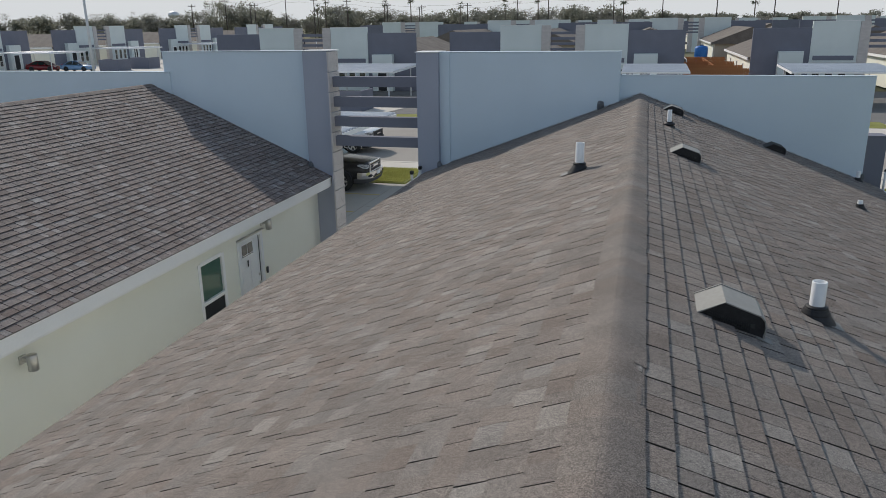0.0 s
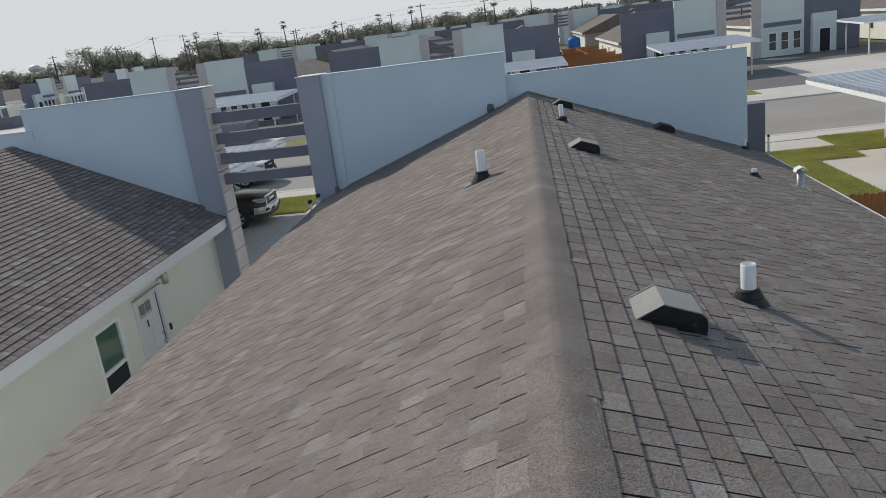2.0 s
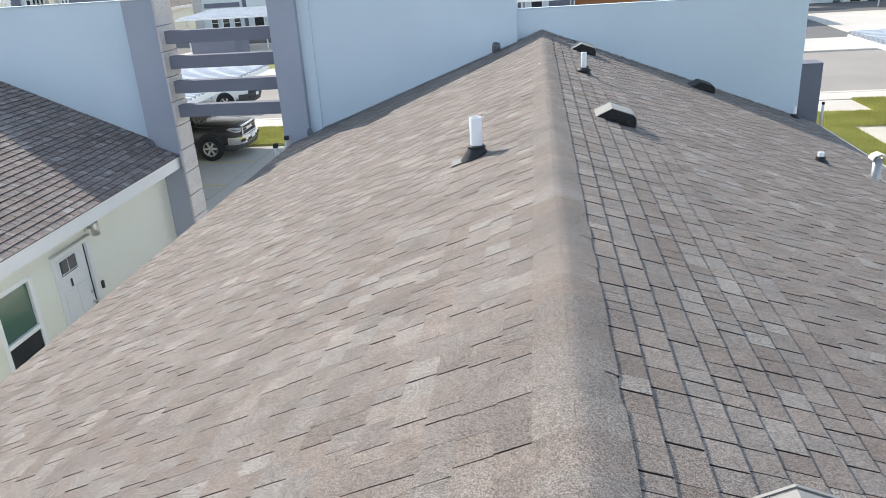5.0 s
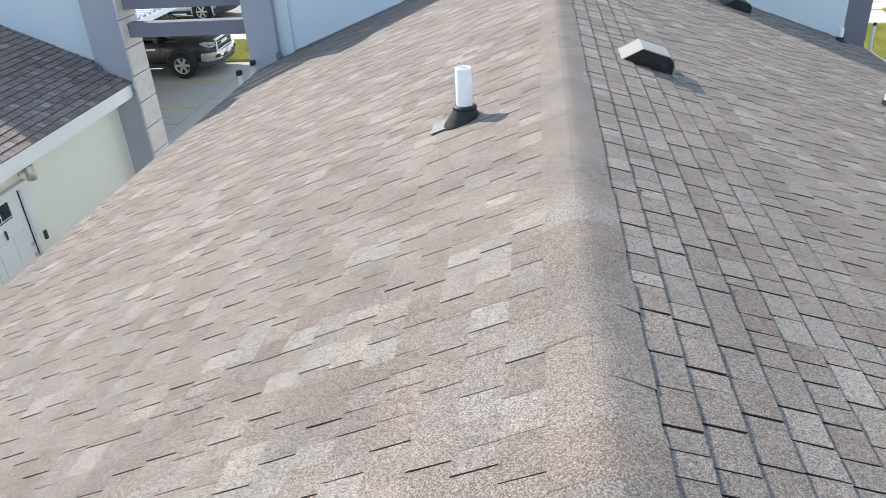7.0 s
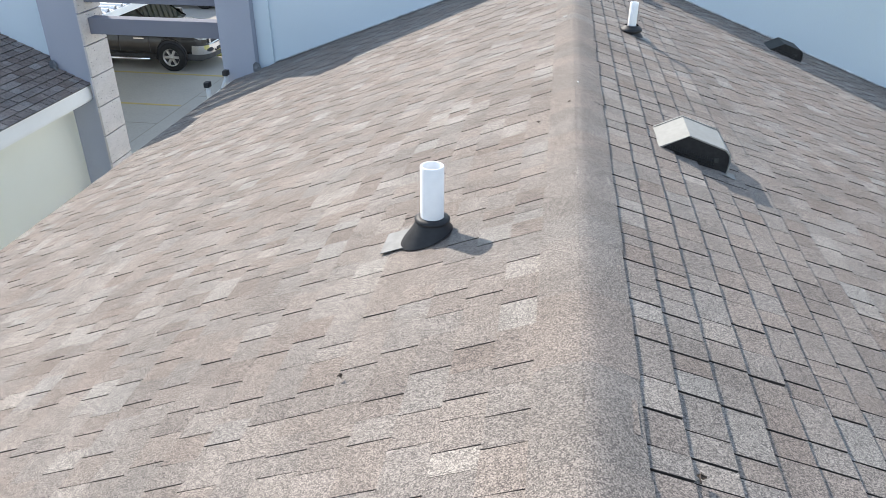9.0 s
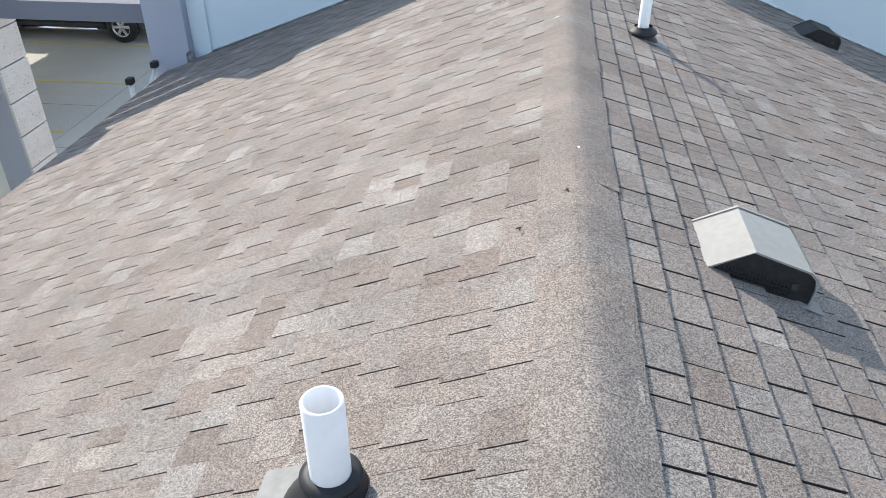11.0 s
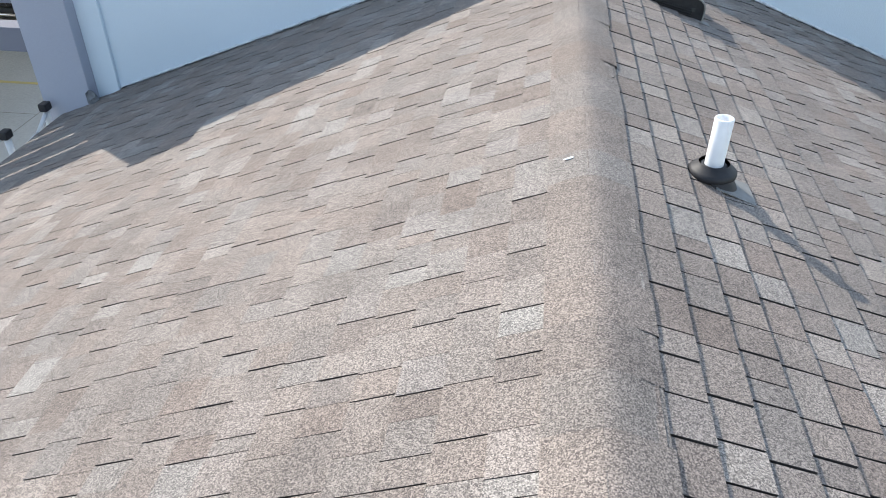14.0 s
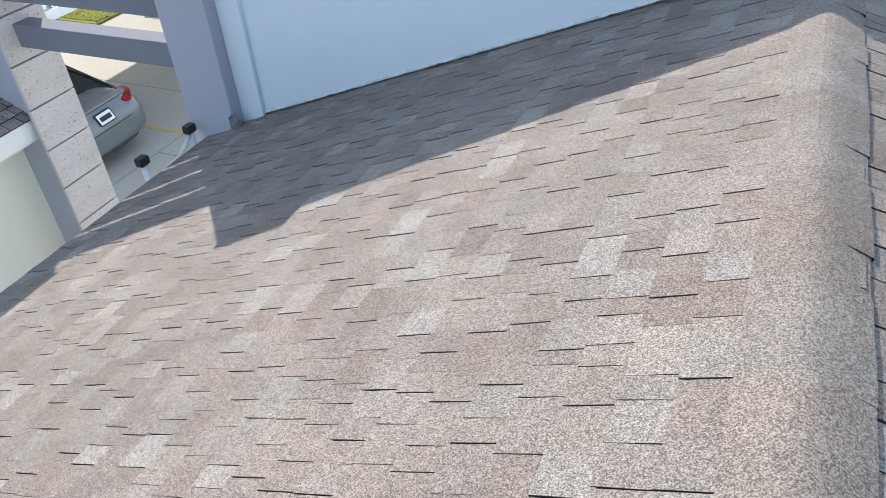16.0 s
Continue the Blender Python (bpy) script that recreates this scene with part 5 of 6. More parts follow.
def sedan(label, paint, at, turn=0, category="car"):
    """A saloon car; its nose points along +x, its middle is at x = 0."""
    c = thing("car", label, category, "parked vehicles", at)
    c.rotation_euler.z = radians(turn)
    rows = [(-2.43, 0.60, 0.44, 0.64, 0.0), (-2.42, 0.74, 0.36, 0.72, 0.0), (-2.38, 0.82, 0.30, 0.83, 0.0), (-2.31, 0.86, 0.27, 0.93, 0.0), (-2.235, 0.875, 0.25, 1.015, 0.005), (-2.20, 0.88, 0.245, 1.04, 0.01), (-1.8, 0.90, 0.22, 1.06, 0.02),
            (-1.4, 0.91, 0.21, 1.03, 0.03), (-0.6, 0.915, 0.2, 0.96, 0.02), (0.6, 0.915, 0.2, 0.92, 0.02), (1.2, 0.905, 0.2, 0.87, 0.05), (1.7, 0.88, 0.22, 0.79, 0.06), (2.05, 0.82, 0.24, 0.71, 0.05), (2.22, 0.72, 0.27, 0.64, 0.03), (2.32, 0.55, 0.32, 0.55, 0.0)]
    part("body", loft(rows, section), paint, c)
    part("boot_lip", loft([(-2.20, -0.70, 1.030), (-2.235, -0.5, 1.045), (-2.25, 0.0, 1.05), (-2.235, 0.5, 1.045), (-2.20, 0.70, 1.030)], lambda q: [(q[0] - 0.02, q[1], q[2] - 0.022), (q[0] - 0.012, q[1], q[2] + 0.004), (q[0] + 0.12, q[1], q[2] + 0.006), (q[0] + 0.12, q[1], q[2] - 0.03)], False), paint, c, "sharp edge of the boot lid")
    part("cabin_glass", greenhouse([(-1.88, 0.95), (-1.0, 0.96), (0.0, 0.94), (1.15, 0.88)], [(-0.98, 1.37), (-0.65, 1.42), (0.0, 1.43), (0.22, 1.40)], 0.82, 0.60), GLASS, c, "dark tinted windows")
    part("roof", greenhouse([(-1.05, 1.35), (-0.7, 1.39), (0.0, 1.40), (0.3, 1.36)], [(-0.9, 1.43), (-0.65, 1.455), (0.0, 1.46), (0.18, 1.43)], 0.63, 0.55), paint, c)
    for s in (-1, 1):
        for x0, x1, xr0, xr1 in ((-1.95, -1.6, -1.08, -0.86), (-0.45, -0.35, -0.42, -0.34), (1.08, 1.18, 0.18, 0.27)):
            bm = bmesh.new()
            v = [bm.verts.new(q) for q in ((x0, s * 0.835, 0.945), (x1, s * 0.835, 0.945), (xr1, s * 0.62, 1.39), (xr0, s * 0.62, 1.39))]
            bm.faces.new(v if s < 0 else v[::-1])
            bmesh.ops.solidify(bm, geom=bm.faces[:], thickness=0.02)
            part("window_pillar", bm, paint, c)
        part("headlight", boxes((1.95, 2.2, s * 0.62 - 0.15, s * 0.62 + 0.13, 0.58, 0.70), bevel=0.03), LENS, c)
        bm = loft([(-2.345, 0.57, 0.885, 0.93), (-2.32, 0.64, 0.87, 0.965), (-2.27, 0.72, 0.87, 0.985), (-2.18, 0.80, 0.885, 0.99), (-2.05, 0.855, 0.92, 0.985), (-1.93, 0.88, 0.95, 0.975)],
                  lambda st: [(st[0] - 0.012, s * (st[1] + 0.03), st[2]), (st[0] - 0.012, s * (st[1] + 0.03), st[3]), (st[0] + 0.05, s * (st[1] - 0.10), st[3]), (st[0] + 0.05, s * (st[1] - 0.10), st[2])], False)
        part("tail_light", bm, LENS_RED, c, "red tail light wrapped round the corner")
        part("mirror", boxes((0.66, 0.82, s * 0.99 - 0.08, s * 0.99 + 0.08, 0.90, 1.03), bevel=0.03), paint, c)
        part("door_handle", boxes((-0.70, -0.52, s * 0.925 - 0.012, s * 0.925 + 0.012, 0.78, 0.81), bevel=0.006), paint, c)
        for x in (-1.4, 1.4):
            bm = lathe(bmesh.new(), [(0, -0.01), (0.375, -0.01), (0.375, 0.01), (0, 0.012)], sides=32)
            bmesh.ops.rotate(bm, verts=bm.verts, cent=(0, 0, 0), matrix=Matrix.Rotation(radians(90), 3, "X"))
            bmesh.ops.translate(bm, verts=bm.verts, vec=(x, s * 0.912, 0.34))
            part("wheel_arch", bm, BARS, c)
            wheel(c, x, s * 0.83, 0.32, 0.20, s)
    part("bumper_trim", loft([(-2.20, -0.80), (-2.34, -0.62), (-2.40, -0.3), (-2.41, 0.0), (-2.40, 0.3), (-2.34, 0.62), (-2.20, 0.80)], lambda q: [(q[0], q[1], 0.35), (q[0], q[1], 0.385), (q[0] + 0.05, q[1], 0.385), (q[0] + 0.05, q[1], 0.35)], False), CHROME, c, "thin chrome strip")
    part("bumper_lower", loft([(-2.18, -0.78), (-2.31, -0.6), (-2.375, -0.3), (-2.385, 0.0), (-2.375, 0.3), (-2.31, 0.6), (-2.18, 0.78)], lambda q: [(q[0], q[1], 0.24), (q[0], q[1], 0.345), (q[0] + 0.08, q[1], 0.345), (q[0] + 0.08, q[1], 0.24)], False), PLASTIC_GREY, c, "dark plastic bumper skirt")
    part("boot_seam", loft([(-2.36, -0.66), (-2.425, -0.5), (-2.435, 0.0), (-2.425, 0.5), (-2.36, 0.66)], lambda q: [(q[0], q[1], 0.675), (q[0], q[1], 0.687), (q[0] + 0.03, q[1], 0.687), (q[0] + 0.03, q[1], 0.675)], False), BARS, c)
    def leaning(*args):
        bm = boxes(*args)
        for v in bm.verts:
            v.co.x += (v.co.z - 0.87) * 0.62
        return bm
    plate = part("number_plate", leaning((-2.385, -2.365, -0.155, 0.155, 0.795, 0.945)), TRIM_WHITE, c, "white plate")
    part("plate_bar", leaning((-2.389, -2.384, -0.12, 0.12, 0.835, 0.90)), BARS, plate)
    part("plate_frame", leaning((-2.388, -2.36, -0.17, 0.17, 0.78, 0.795), (-2.388, -2.36, -0.17, 0.17, 0.945, 0.96), (-2.388, -2.36, -0.17, -0.156, 0.795, 0.945), (-2.388, -2.36, 0.156, 0.17, 0.795, 0.945)), BARS, plate)
    return c


pickup("black crew-cab pickup truck with a bright front bumper, parked on concrete", BLACK_PAINT, (-11.42, 27.85, G))
pickup("white pickup truck with black bumpers, parked at the kerb", WHITE_PAINT, (-14.5, 36.95, G - 0.05), PLASTIC_GREY)
sedan("silver grey saloon car with red tail lights, parked on concrete", GREY_PAINT, (-12.47, 19.73, G), 180)
sedan("red car parked under a carport across the street", RED_PAINT, (-83.4, 91.5, G + RISE), 8)
sedan("pale blue car parked beside a red car across the street", BLUE_PAINT, (-77.8, 91.8, G + RISE), 4)

# ---------------------------------------------------------------- fences
def fence(x0, x1, y, h, single=True, turn=0.0):
    f = thing("fence", "reddish brown cedar board fence standing on the lawn", "fence", "board fences", (x0, y, G))
    f.rotation_euler.z = radians(turn)
    w, n = 0.14, int((x1 - x0) / 0.145)
    rng = random.Random(int(x0 * 10))
    if single:
        me = bpy.data.meshes.new("board")
        bm = prism(((0.003, 0), (w, 0), (w, h - 0.04), (w - 0.03, h), (0.033, h), (0.003, h - 0.04)), "y", -0.01, 0.01)
        bm.to_mesh(me), bm.free(), me.materials.append(FENCE)
        for i in range(n):
            b = new("board", me)
            b.parent, b.location = f, (i * 0.145, rng.uniform(-0.004, 0.004), rng.uniform(-0.015, 0.015))
    else:
        part("boards", boxes(*[(i * 0.145 + 0.003, i * 0.145 + w, -0.01, 0.01, 0, h + rng.uniform(-0.02, 0.02)) for i in range(n)]), FENCE, f)
    for z in (0.3, h / 2, h - 0.3):
        part("rail", boxes((0, x1 - x0, 0.012, 0.05, z - 0.045, z + 0.045)), FENCE, f)
    for i in range(int((x1 - x0) / 2.4) + 1):
        part("post", boxes((i * 2.4, i * 2.4 + 0.09, 0.051, 0.14, -0.1, h - 0.05)), FENCE, f)
    return f


fence(5.4, 12.5, 16.9, 1.8)
for a, b, y, t in ((3.7, 9.3, 74.0, 0), (3.7, 9.3, 79.5, 0), (6.6, 25, 79.6, 90), (3.8, 9.3, 86.5, 0), (3.8, 9.3, 97.0, 0), (-20.6, -19.0, 73.5, 0)):
    fence(a, b, y, 2.15, True, t)
tank = thing("water_tank", "tall bright blue plastic water tank in a backyard", "water tank", at=(6.75, 102.0, G))
part("shell", lathe(bmesh.new(), [(0.78, -0.1), (0.8, 0.1), (0.8, 0.95), (0.77, 1.0), (0.8, 1.05), (0.8, 1.95), (0.77, 2.0), (0.8, 2.05), (0.8, 2.95), (0.7, 3.2), (0.25, 3.32), (0, 3.33)]), BLUE_TARP, tank)
part("lid", lathe(bmesh.new(), [(0.25, 3.3), (0.26, 3.4), (0.2, 3.43), (0, 3.43)]), RUBBER, tank, "black screw lid")

# ---------------------------------------------------------------- poles, palms, trees, water tower
def utility_pole(x, y, top):
    h = top - G
    p = thing("utility_pole", "dark wooden utility pole with a crossarm and wires", "utility pole", "utility poles", (x, y, G - 0.2))
    part("pole", tube(bmesh.new(), (0, 0, 0), (0, 0, h), 0.2, 0.13, 8), POLE_WOOD, p)
    part("crossarm", boxes((-1.3, 1.3, -0.08, 0.08, h - 0.75, h - 0.6)), POLE_WOOD, p)
    for a in (-1.15, -0.5, 0.5, 1.15):
        part("insulator", tube(bmesh.new(), (a, 0, h - 0.6), (a, 0, h - 0.35), 0.06, sides=6), LEAD, p)


POLES = ((-144, 8.8), (-137, 10.5), (-131, 9.2), (-123, 8.8), (-115, 10.6), (-109, 10.4), (-90, 9.3), (-80, 8.1), (-72, 7.0), (-66, 7.2), (-54, 7.6), (-40, 8.5), (-28, 9.5), (-10, 8.8), (4, 9.4), (18, 9.0), (34, 9.2), (52, 9.0))
for i, (x, top) in enumerate(POLES):
    utility_pole(x, 226 + 9 * (i % 3), top)
bm = bmesh.new()
order = sorted(POLES)
for (xa, za), (xb, zb) in zip(order, order[1:]):
    for dz in (-0.3, -1.6):
        last = None
        for k in range(9):
            f = k / 8
            p = Vector((xa + (xb - xa) * f, 232, za + (zb - za) * f + dz - 1.1 * f * (1 - f)))
            if last is not None:
                tube(bm, last, p, 0.022, sides=3, cap=False)
            last = p
tagged(link("overhead_wire", bm, POLE_WOOD), "thin dark overhead wires slung between poles", "wires", kind="stuff")
lamp = thing("street_lamp", "tall grey metal street lamp pole across the street", "street lamp", at=(-49.4, 60, G))
part("pole", tube(bmesh.new(), (0, 0, -0.1), (0, 0, 10.2), 0.15, 0.10, 10), ALU_POST, lamp)
part("arm", tube(bmesh.new(), (0, 0, 10.1), (1.6, 0, 10.4), 0.04, sides=8), LEAD, lamp)
part("lamp_head", boxes((1.4, 2.1, -0.12, 0.12, 10.34, 10.46), bevel=0.03), LEAD, lamp)


def palm(x, y, top, seed):
    rng = random.Random(seed)
    h = top - G - 1.0
    p = thing("palm_tree", "tall slim fan palm with a ragged dark crown", "palm tree", "palm trees", (x, y, G - 0.2))
    bm, a = bmesh.new(), Vector((0, 0, 0))
    lean = rng.uniform(-0.03, 0.03)
    for k in range(6):
        b = Vector((lean * h * ((k + 1) / 6) ** 2, 0, h * (k + 1) / 6))
        tube(bm, a, b, 0.30 - 0.022 * k, 0.28 - 0.022 * k, 8, False)
        a = b
    part("trunk", bm, BARK, p)
    verts, faces = [], []
    for k in range(46):
        az, el = rng.uniform(0, 6.28), rng.uniform(-0.9, 1.3)
        d = Vector((math.cos(az) * math.cos(el), math.sin(az) * math.cos(el), math.sin(el)))
        side = d.cross(Vector((0, 0, 1))).normalized()
        stem = a + d * rng.uniform(0.8, 1.2)
        for j in range(9):
            s = (j - 4) / 4
            tip = stem + d * (1.1 - 0.35 * abs(s)) + side * s * 0.95 + Vector((0, 0, -0.35 * rng.random() - 0.15))
            i0 = len(verts)
            verts += [tuple(stem + side * (s * 0.1 - 0.05)), tuple(stem + side * (s * 0.1 + 0.05)), tuple(tip)]
            faces.append((i0, i0 + 1, i0 + 2))
    raw("crown", verts, faces, PALM_LEAF, p)


for i, (x, y, top) in enumerate(((-129, 300, 12.4), (-134.5, 305, 9.6), (-103.5, 300, 10.6), (-92, 300, 12), (-9, 300, 10), (-123, 310, 8.6), (-72, 300, 9.4), (-41, 300, 11.2), (-52, 290, 9.5), (38, 310, 9.5))):
    palm(x, y, top, i)


def wood(name, spots, seed, material, label, leafy):
    """Far trees as one mass: forked limbs and many small leaf slips with gaps."""
    rng = random.Random(seed)
    verts, faces = [], []
    def slip(p, s):
        n = Vector((rng.gauss(0, 1), rng.gauss(0, 1), rng.gauss(0, 1))).normalized()
        u = n.orthogonal().normalized()
        v = n.cross(u)
        i0 = len(verts)
        for a, b in ((-1, -0.6), (1, -0.7), (0.8, 0.7), (-0.7, 0.8)):
            verts.append(tuple(p + (u * a + v * b) * s))
        faces.append((i0, i0 + 1, i0 + 2, i0 + 3))
    def limb(a, b, r0, r1):
        d = (b - a).normalized()
        u = d.orthogonal().normalized()
        v = d.cross(u)
        i0 = len(verts)
        for p, r in ((a, r0), (b, r1)):
            for k in range(3):
                t = k * 2.094
                verts.append(tuple(p + (u * math.cos(t) + v * math.sin(t)) * r))
        for k in range(3):
            faces.append((i0 + k, i0 + (k + 1) % 3, i0 + 3 + (k + 1) % 3, i0 + 3 + k))
    def wide(d):
        return max(-1.7 * d, min(1.7 * d, rng.gauss(0, d)))
    for x, y, top in spots:
        h = top - G
        root = Vector((x, y, G))
        fork = root + Vector((rng.uniform(-0.5, 0.5), 0, h * rng.uniform(0.22, 0.35)))
        limb(root, fork, 0.28, 0.2)
        if leafy:                              # bushes round the foot
            for _ in range(90):
                slip(root + Vector((rng.uniform(-4, 4), rng.gauss(0, 2.5), rng.uniform(0, 0.66) ** 1.1 * h)), rng.uniform(0.22, 0.48))
        for _ in range(rng.randint(5, 8)):
            az = rng.uniform(0, 6.28)
            mid = fork + Vector((math.cos(az) * h * rng.uniform(0.1, 0.34), math.sin(az) * h * 0.2, h * rng.uniform(0.15, 0.5)))
            limb(fork, mid, 0.14, 0.07)
            for _ in range(5):
                tip = mid + Vector((rng.gauss(0, h * 0.1), rng.gauss(0, h * 0.1), rng.uniform(-0.02, 0.2) * h))
                tip.z = min(tip.z, top)
                limb(mid, tip, 0.06, 0.02)
                if leafy:
                    c = Vector((tip.x, tip.y, tip.z))
                    for _ in range(20):
                        slip(c + Vector((wide(h * 0.075), wide(h * 0.075), wide(h * 0.055))), rng.uniform(0.16, 0.40))
                else:
                    for _ in range(9):
                        limb(tip, tip + Vector((rng.gauss(0, 0.9), rng.gauss(0, 0.9), rng.uniform(-0.4, 1.1))), 0.035, 0.015)
    return tagged(raw(name, verts, faces, material), label, "trees", kind="stuff")


rng = random.Random(21)
profile_tops = ((-300, 9), (-234, 9.5), (-218, 7), (-197, 13.5), (-187, 14.5), (-181, 10), (-171, 9), (-163, 7), (-136, 10.5), (-129, 11), (-120, 10), (-100, 7.5), (-88, 7), (-65, 9.8), (-52, 10), (-35, 9.5), (-19, 9), (-2, 8.0), (12, 5.6), (30, 4.6), (60, 4.2), (120, 4.2), (220, 4.5))
leafy, bare = [], []
x = -320.0
while x < 240:
    top = np.interp(x, [p[0] for p in profile_tops], [p[1] for p in profile_tops])
    (leafy if rng.random() < (0.46 if x < -60 else 0.5) else bare).append((x, rng.uniform(318, 350), top + 0.6 - 4.2 * rng.random() ** 1.3 - (1.6 if x > -80 else 0.9)))
    x += rng.uniform(1.1, 2.6)
for _ in range(260):
    x = rng.uniform(-330, 330)
    leafy.append((x, rng.uniform(360, 430), rng.uniform(2.2, 5.0) + (1.0 if x < -40 else 0.0)))
wood("far_woods", leafy, 5, LEAF_HAZED, "line of green trees paled by haze along the horizon", True)
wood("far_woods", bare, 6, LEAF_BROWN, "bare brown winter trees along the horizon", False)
tower = thing("water_tower", "distant pale water tower above the trees", "water tower", at=(-600, 900, G))
part("tank", lathe(bmesh.new(), [(0, 17), (4, 17.5), (7.2, 20), (7.2, 23), (4.5, 25.5), (0, 26.2)], sides=20), ALU_SHEET, tower)
for k in range(5):
    a = 2 * math.pi * k / 5
    part("leg", tube(bmesh.new(), (6 * math.cos(a), 6 * math.sin(a), -0.1), (5.5 * math.cos(a), 5.5 * math.sin(a), 20), 0.35, sides=6), ALU_SHEET, tower)

# ---------------------------------------------------------------- shingles: last, as there are many
WIDTHS = (0.095, 0.115, 0.135, 0.155, 0.175, 0.21)


def slope_frame(rx, rz, slope, side):
    """Ridge point, the way down the slope and the normal."""
    down = Vector((side, 0, -slope)).normalized()
    return Vector((rx, 0, rz)), down, Vector((side * slope, 0, 1)).normalized()


def lay_course(rng, y0, y1, pale=()):
    """Widths along a course, with tabs and cut-outs by turns; pale: where its bleached tabs lie."""
    y, raised, out = y0 - rng.uniform(0, 0.3), rng.random() < 0.5, []
    waiting = sorted(pale)
    while y < y1:
        w = rng.choice(WIDTHS)
        if waiting and y + w > waiting[0] - 0.125:
            w = waiting[0] - 0.075 - y
            if w > 0.02:
                out.append((y, w, False, False))
            y, w = y + w, 0.15
            waiting.pop(0)
            out.append((y, w, True, True))
            raised = True
        else:
            out.append((y, w, raised, False))
        y += w
        raised = not raised if rng.random() < 0.9 else raised
    return out


def shingle_verts(w, expo, top, t1, slot=0.0, lean=0.0, over=0.016):
    """A piece in its own frame: x along the ridge, y down the slope, z off the roof. slot: an open cut on its near side."""
    g, h = 0.0004, 0.0005 + slot
    q = expo * lean
    return [(h, -over, 0.0), (w - g, -over, 0.0), (w - g + q, expo, 0.0), (h + q, expo, 0.0), (h, -over, top), (w - g, -over, top), (w - g + q, expo, t1), (h + q, expo, t1)]


SHINGLE_FACES = [(4, 5, 6, 7), (3, 2, 6, 7)[::-1], (0, 3, 7, 4), (1, 2, 6, 5)[::-1]]


def edge_slots(me):
    """Cut edges show bare asphalt."""
    me.materials.append(ASPHALT_EDGE)
    slots = np.tile([0, 1, 1, 1], len(me.polygons) // 4).astype(np.int32)
    me.polygons.foreach_set("material_index", slots)


def lay_roof(parent, rx, rz, slope, side, length, y0, y1, seed, material, near=None, thick=0.0042, proud=0.0019, cut=0.0027, low_cuts=0.95, first=0.008, expo=0.1515, pale=None):
    rng = random.Random(seed)
    origin, down, normal = slope_frame(rx, rz, slope, side)
    frame3 = Matrix((Vector((0, 1, 0)), down, normal)).transposed()
    lean = side * 0.055           # the cuts lean a little
    n = int((length - first + 0.02) / expo)
    verts, faces, singles = [], [], []
    for k in range(n):
        v0 = first + k * expo
        for y, w, raised, light in lay_course(rng, y0, y1, (pale or {}).get(k, ())):
            a, b = max(y, y0), min(y + w, y1)
            if b - a < 0.02:
                continue
            top = 0.0015 + (proud if raised else 0.0)
            t1 = top + thick + rng.uniform(-0.0008, 0.0008)
            slot = cut if rng.random() < (0.97 if raised else low_cuts) else 0.0
            at = origin + down * v0 + Vector((0, a, 0))
            if light or (near and a > near[0] and b < near[1] and k in near[2] and abs(b - a - w) < 1e-6 and w in WIDTHS):
                singles.append((w, raised, slot, light, at))
                continue
            base = len(verts)
            for p in shingle_verts(b - a, expo, top, t1, slot, lean + rng.uniform(-0.025, 0.025)):
                q = at + frame3 @ Vector(p)
                verts.append((q.x, q.y, q.z))
            faces += [tuple(base + i for i in f) for f in SHINGLE_FACES]
    field = tagged(raw("shingle_field", verts, faces, material, parent), kind="stuff")
    edge_slots(field.data)
    made = {}
    for w, raised, slot, light, at in singles:
        kind = (w, raised, slot, light)
        if kind not in made:
            me = bpy.data.meshes.new("shingle")
            me.from_pydata(shingle_verts(w, expo, 0.0015 + (proud if raised else 0.0), 0.0015 + (proud if raised else 0.0) + thick, slot, lean), [], SHINGLE_FACES)
            me.materials.append(SHINGLE_PALE if light else SHINGLE_OBJ)
            edge_slots(me)
            made[kind] = me
        ob = new("shingle", made[kind])
        ob.parent = parent
        ob.matrix_local = Matrix.Translation(at) @ frame3.to_4x4()
    return field


PALE_WEST = {1: (7.10, 11.43, 12.72, 13.79), 2: (6.43, 10.56, 10.745, 12.10, 12.25, 13.14, 13.95), 3: (10.60, 11.77, 13.74), 4: (10.19, 12.65, 13.50, 13.87), 5: (6.70, 7.42, 10.75, 12.175),
             6: (11.157, 14.20), 7: (11.50, 11.716, 13.93), 8: (6.71, 10.44, 10.59, 11.29, 13.33, 13.606), 10: (10.74, 12.635), 14: (13.17,), 15: (11.03,)}
PALE_EAST = {1: (7.113, 11.575), 2: (6.974,), 3: (11.04,), 4: (6.942, 10.89), 6: (12.114,)}
K, KN = math.hypot(1, SLOPE), math.hypot(1, LS)
lay_roof(roof, 0, 0, SLOPE, -1, (0.055 - EAVE_L) * K, BACK, WALL_Y, 11, SHINGLE_ISL, (7.5, 13.0, range(1, 5)), pale=PALE_WEST)
lay_roof(roof, 0, 0, SLOPE, 1, (EAVE_R + 0.055) * K, BACK, LOW_Y - 0.005, 12, SHINGLE_ISL, (7.5, 12.5, range(1, 4)), 0.0128, 0.002, 0.0070, 0.96, -0.003, 0.150, PALE_EAST)
lay_roof(roof_n, LX, LZ, LS, 1, (-7.5 - LX + 0.05) * KN, BACK, WALL_Y + 0.04, 13, SHINGLE_DARK, None, 0.0135, 0.002, 0.0070, 0.96, 0.021, 0.1425)
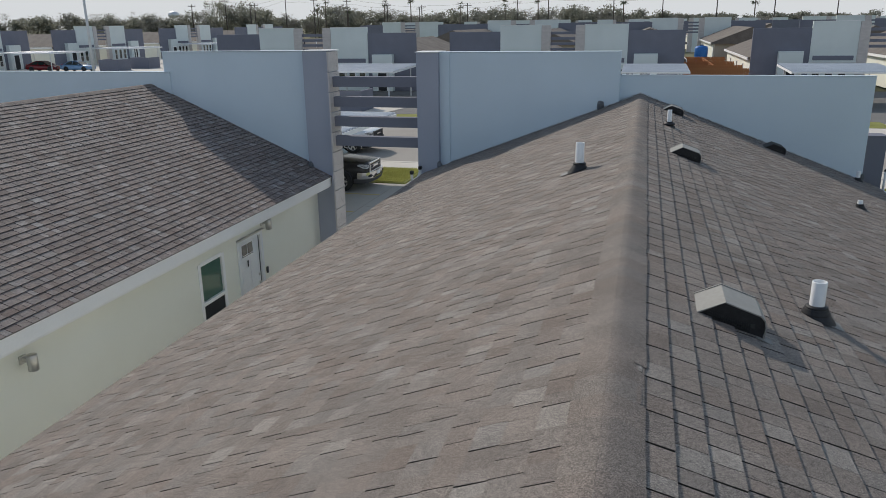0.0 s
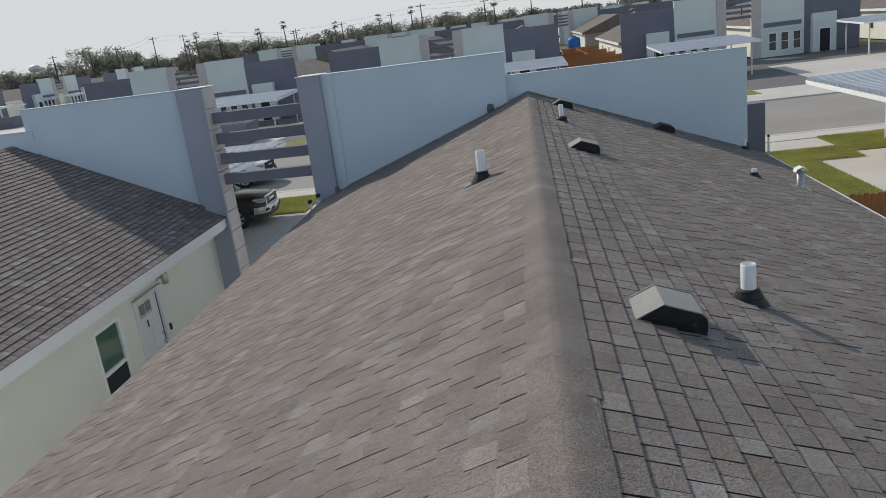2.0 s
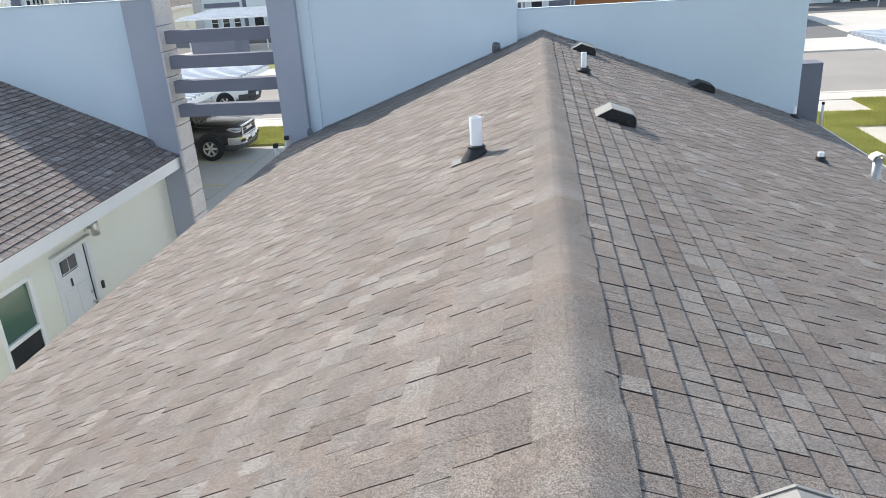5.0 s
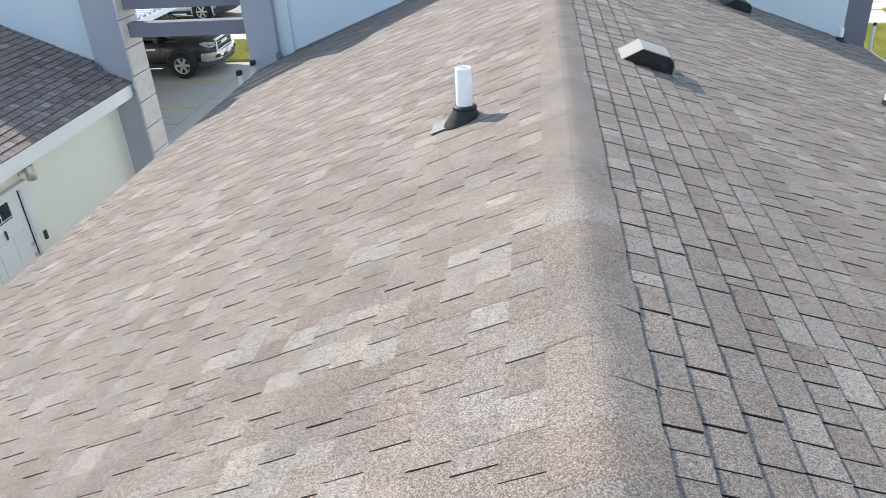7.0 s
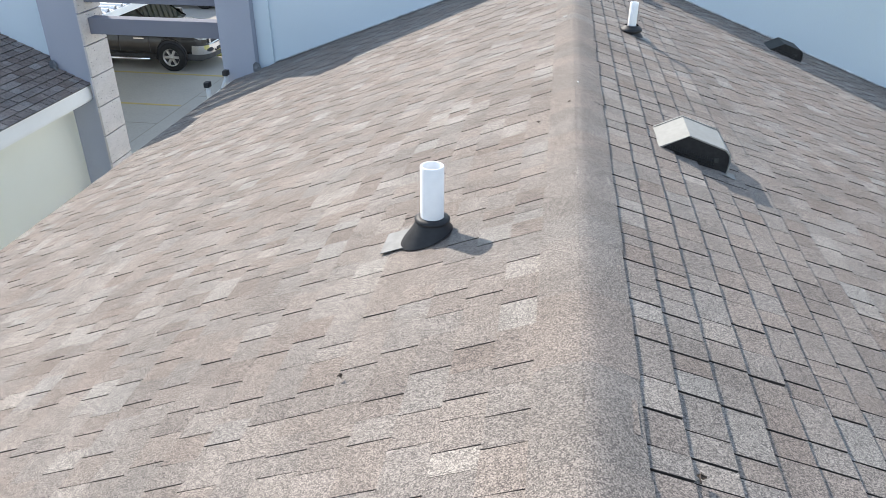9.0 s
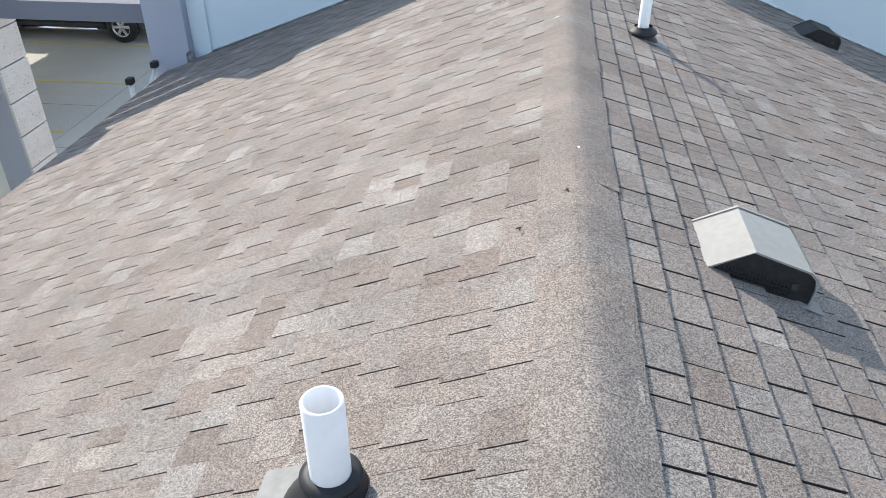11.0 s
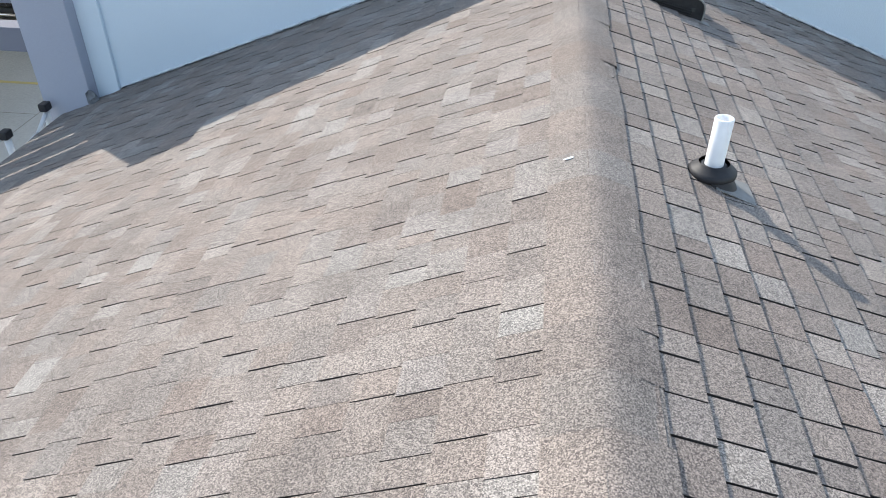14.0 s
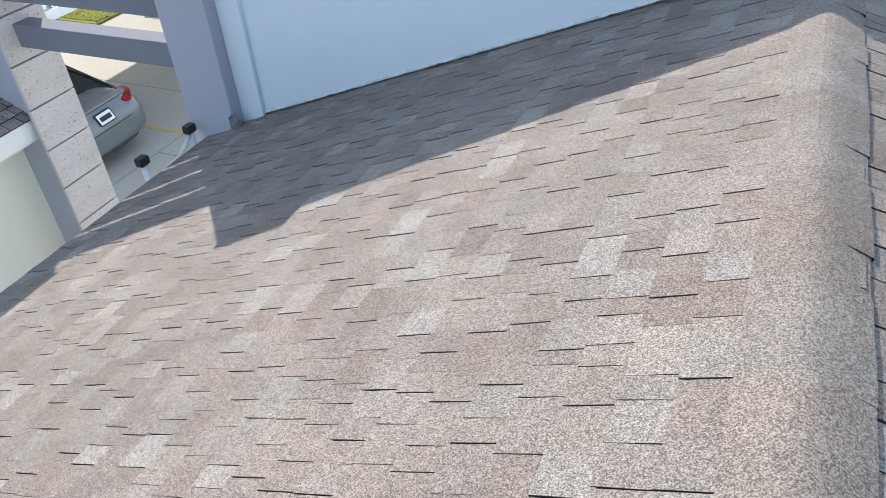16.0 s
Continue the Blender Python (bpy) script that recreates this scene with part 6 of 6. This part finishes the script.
lay_roof(roof_n, LX, LZ, LS, -1, (LX + 17.6 + 0.05) * KN, BACK, WALL_Y, 14, SHINGLE_DARK, first=0.021, expo=0.1425)


def lay_caps(parent, rx, rz, slope, y0, y1, material, seed, half=0.162):
    """Bent cap shingles along a ridge, laid end to end."""
    rng = random.Random(seed)
    step, c = 0.205, 0.036
    xs = (-half, -0.12, -0.085, -0.055, -0.03, -0.012, 0.012, 0.03, 0.055, 0.085, 0.12, half)
    prof = [(x, -slope * math.sqrt(x * x + c * c) + 0.0228 - (0.006 if x > 0 else 0.0135) * (x / half) ** 2) for x in xs]
    y = y0
    meshes = []
    for k in range(5):
        j = (k - 2) * 0.0002
        ragged = [(x + (j * 12 if x > 0.1 else 0.0), z) for x, z in prof]       # cut unevenly along its shaded edge
        v, f, m = [], [], len(prof)
        for yy in (0, step + 0.0004):
            v += [(x, yy, z + 0.0008) for x, z in ragged]
        f = [(i, i + 1, m + i + 1, m + i) for i in range(m - 1)]
        n0 = len(v)                       # skirts on points of their own, so that they stay crisp
        for yy in (0, step + 0.0004):
            for x, z in (ragged[0], ragged[-1]):
                v += [(x, yy, z + 0.0008), (x, yy, z - 0.020)]
        f += [(n0 + 1, n0, n0 + 4, n0 + 5), (n0 + 2, n0 + 3, n0 + 7, n0 + 6)]
        me = bpy.data.meshes.new("ridge_cap")
        me.from_pydata(v, [], f)
        me.materials.append(material), me.materials.append(ASPHALT_EDGE)
        for i, p in enumerate(me.polygons):
            p.use_smooth = i < m - 1
            p.material_index = 1 if i == m else 0
        meshes.append(me)
    while y < y1:
        ob = new("ridge_cap", rng.choice(meshes))
        ob.parent = parent
        ob.location = (rx + rng.uniform(-0.002, 0.002), y, rz)
        y += step


lay_caps(roof, 0, 0, SLOPE, BACK, LOW_Y - 0.21, SHINGLE_CAP, 3)
SHINGLE_CAP_DARK = shingle_mat("shingle_cap_charcoal", False, (0.95, 0.94, 0.95), 1.06, 0.55)
lay_caps(roof_n, LX, LZ, LS, BACK, WALL_Y - 0.1, SHINGLE_CAP_DARK, 4)
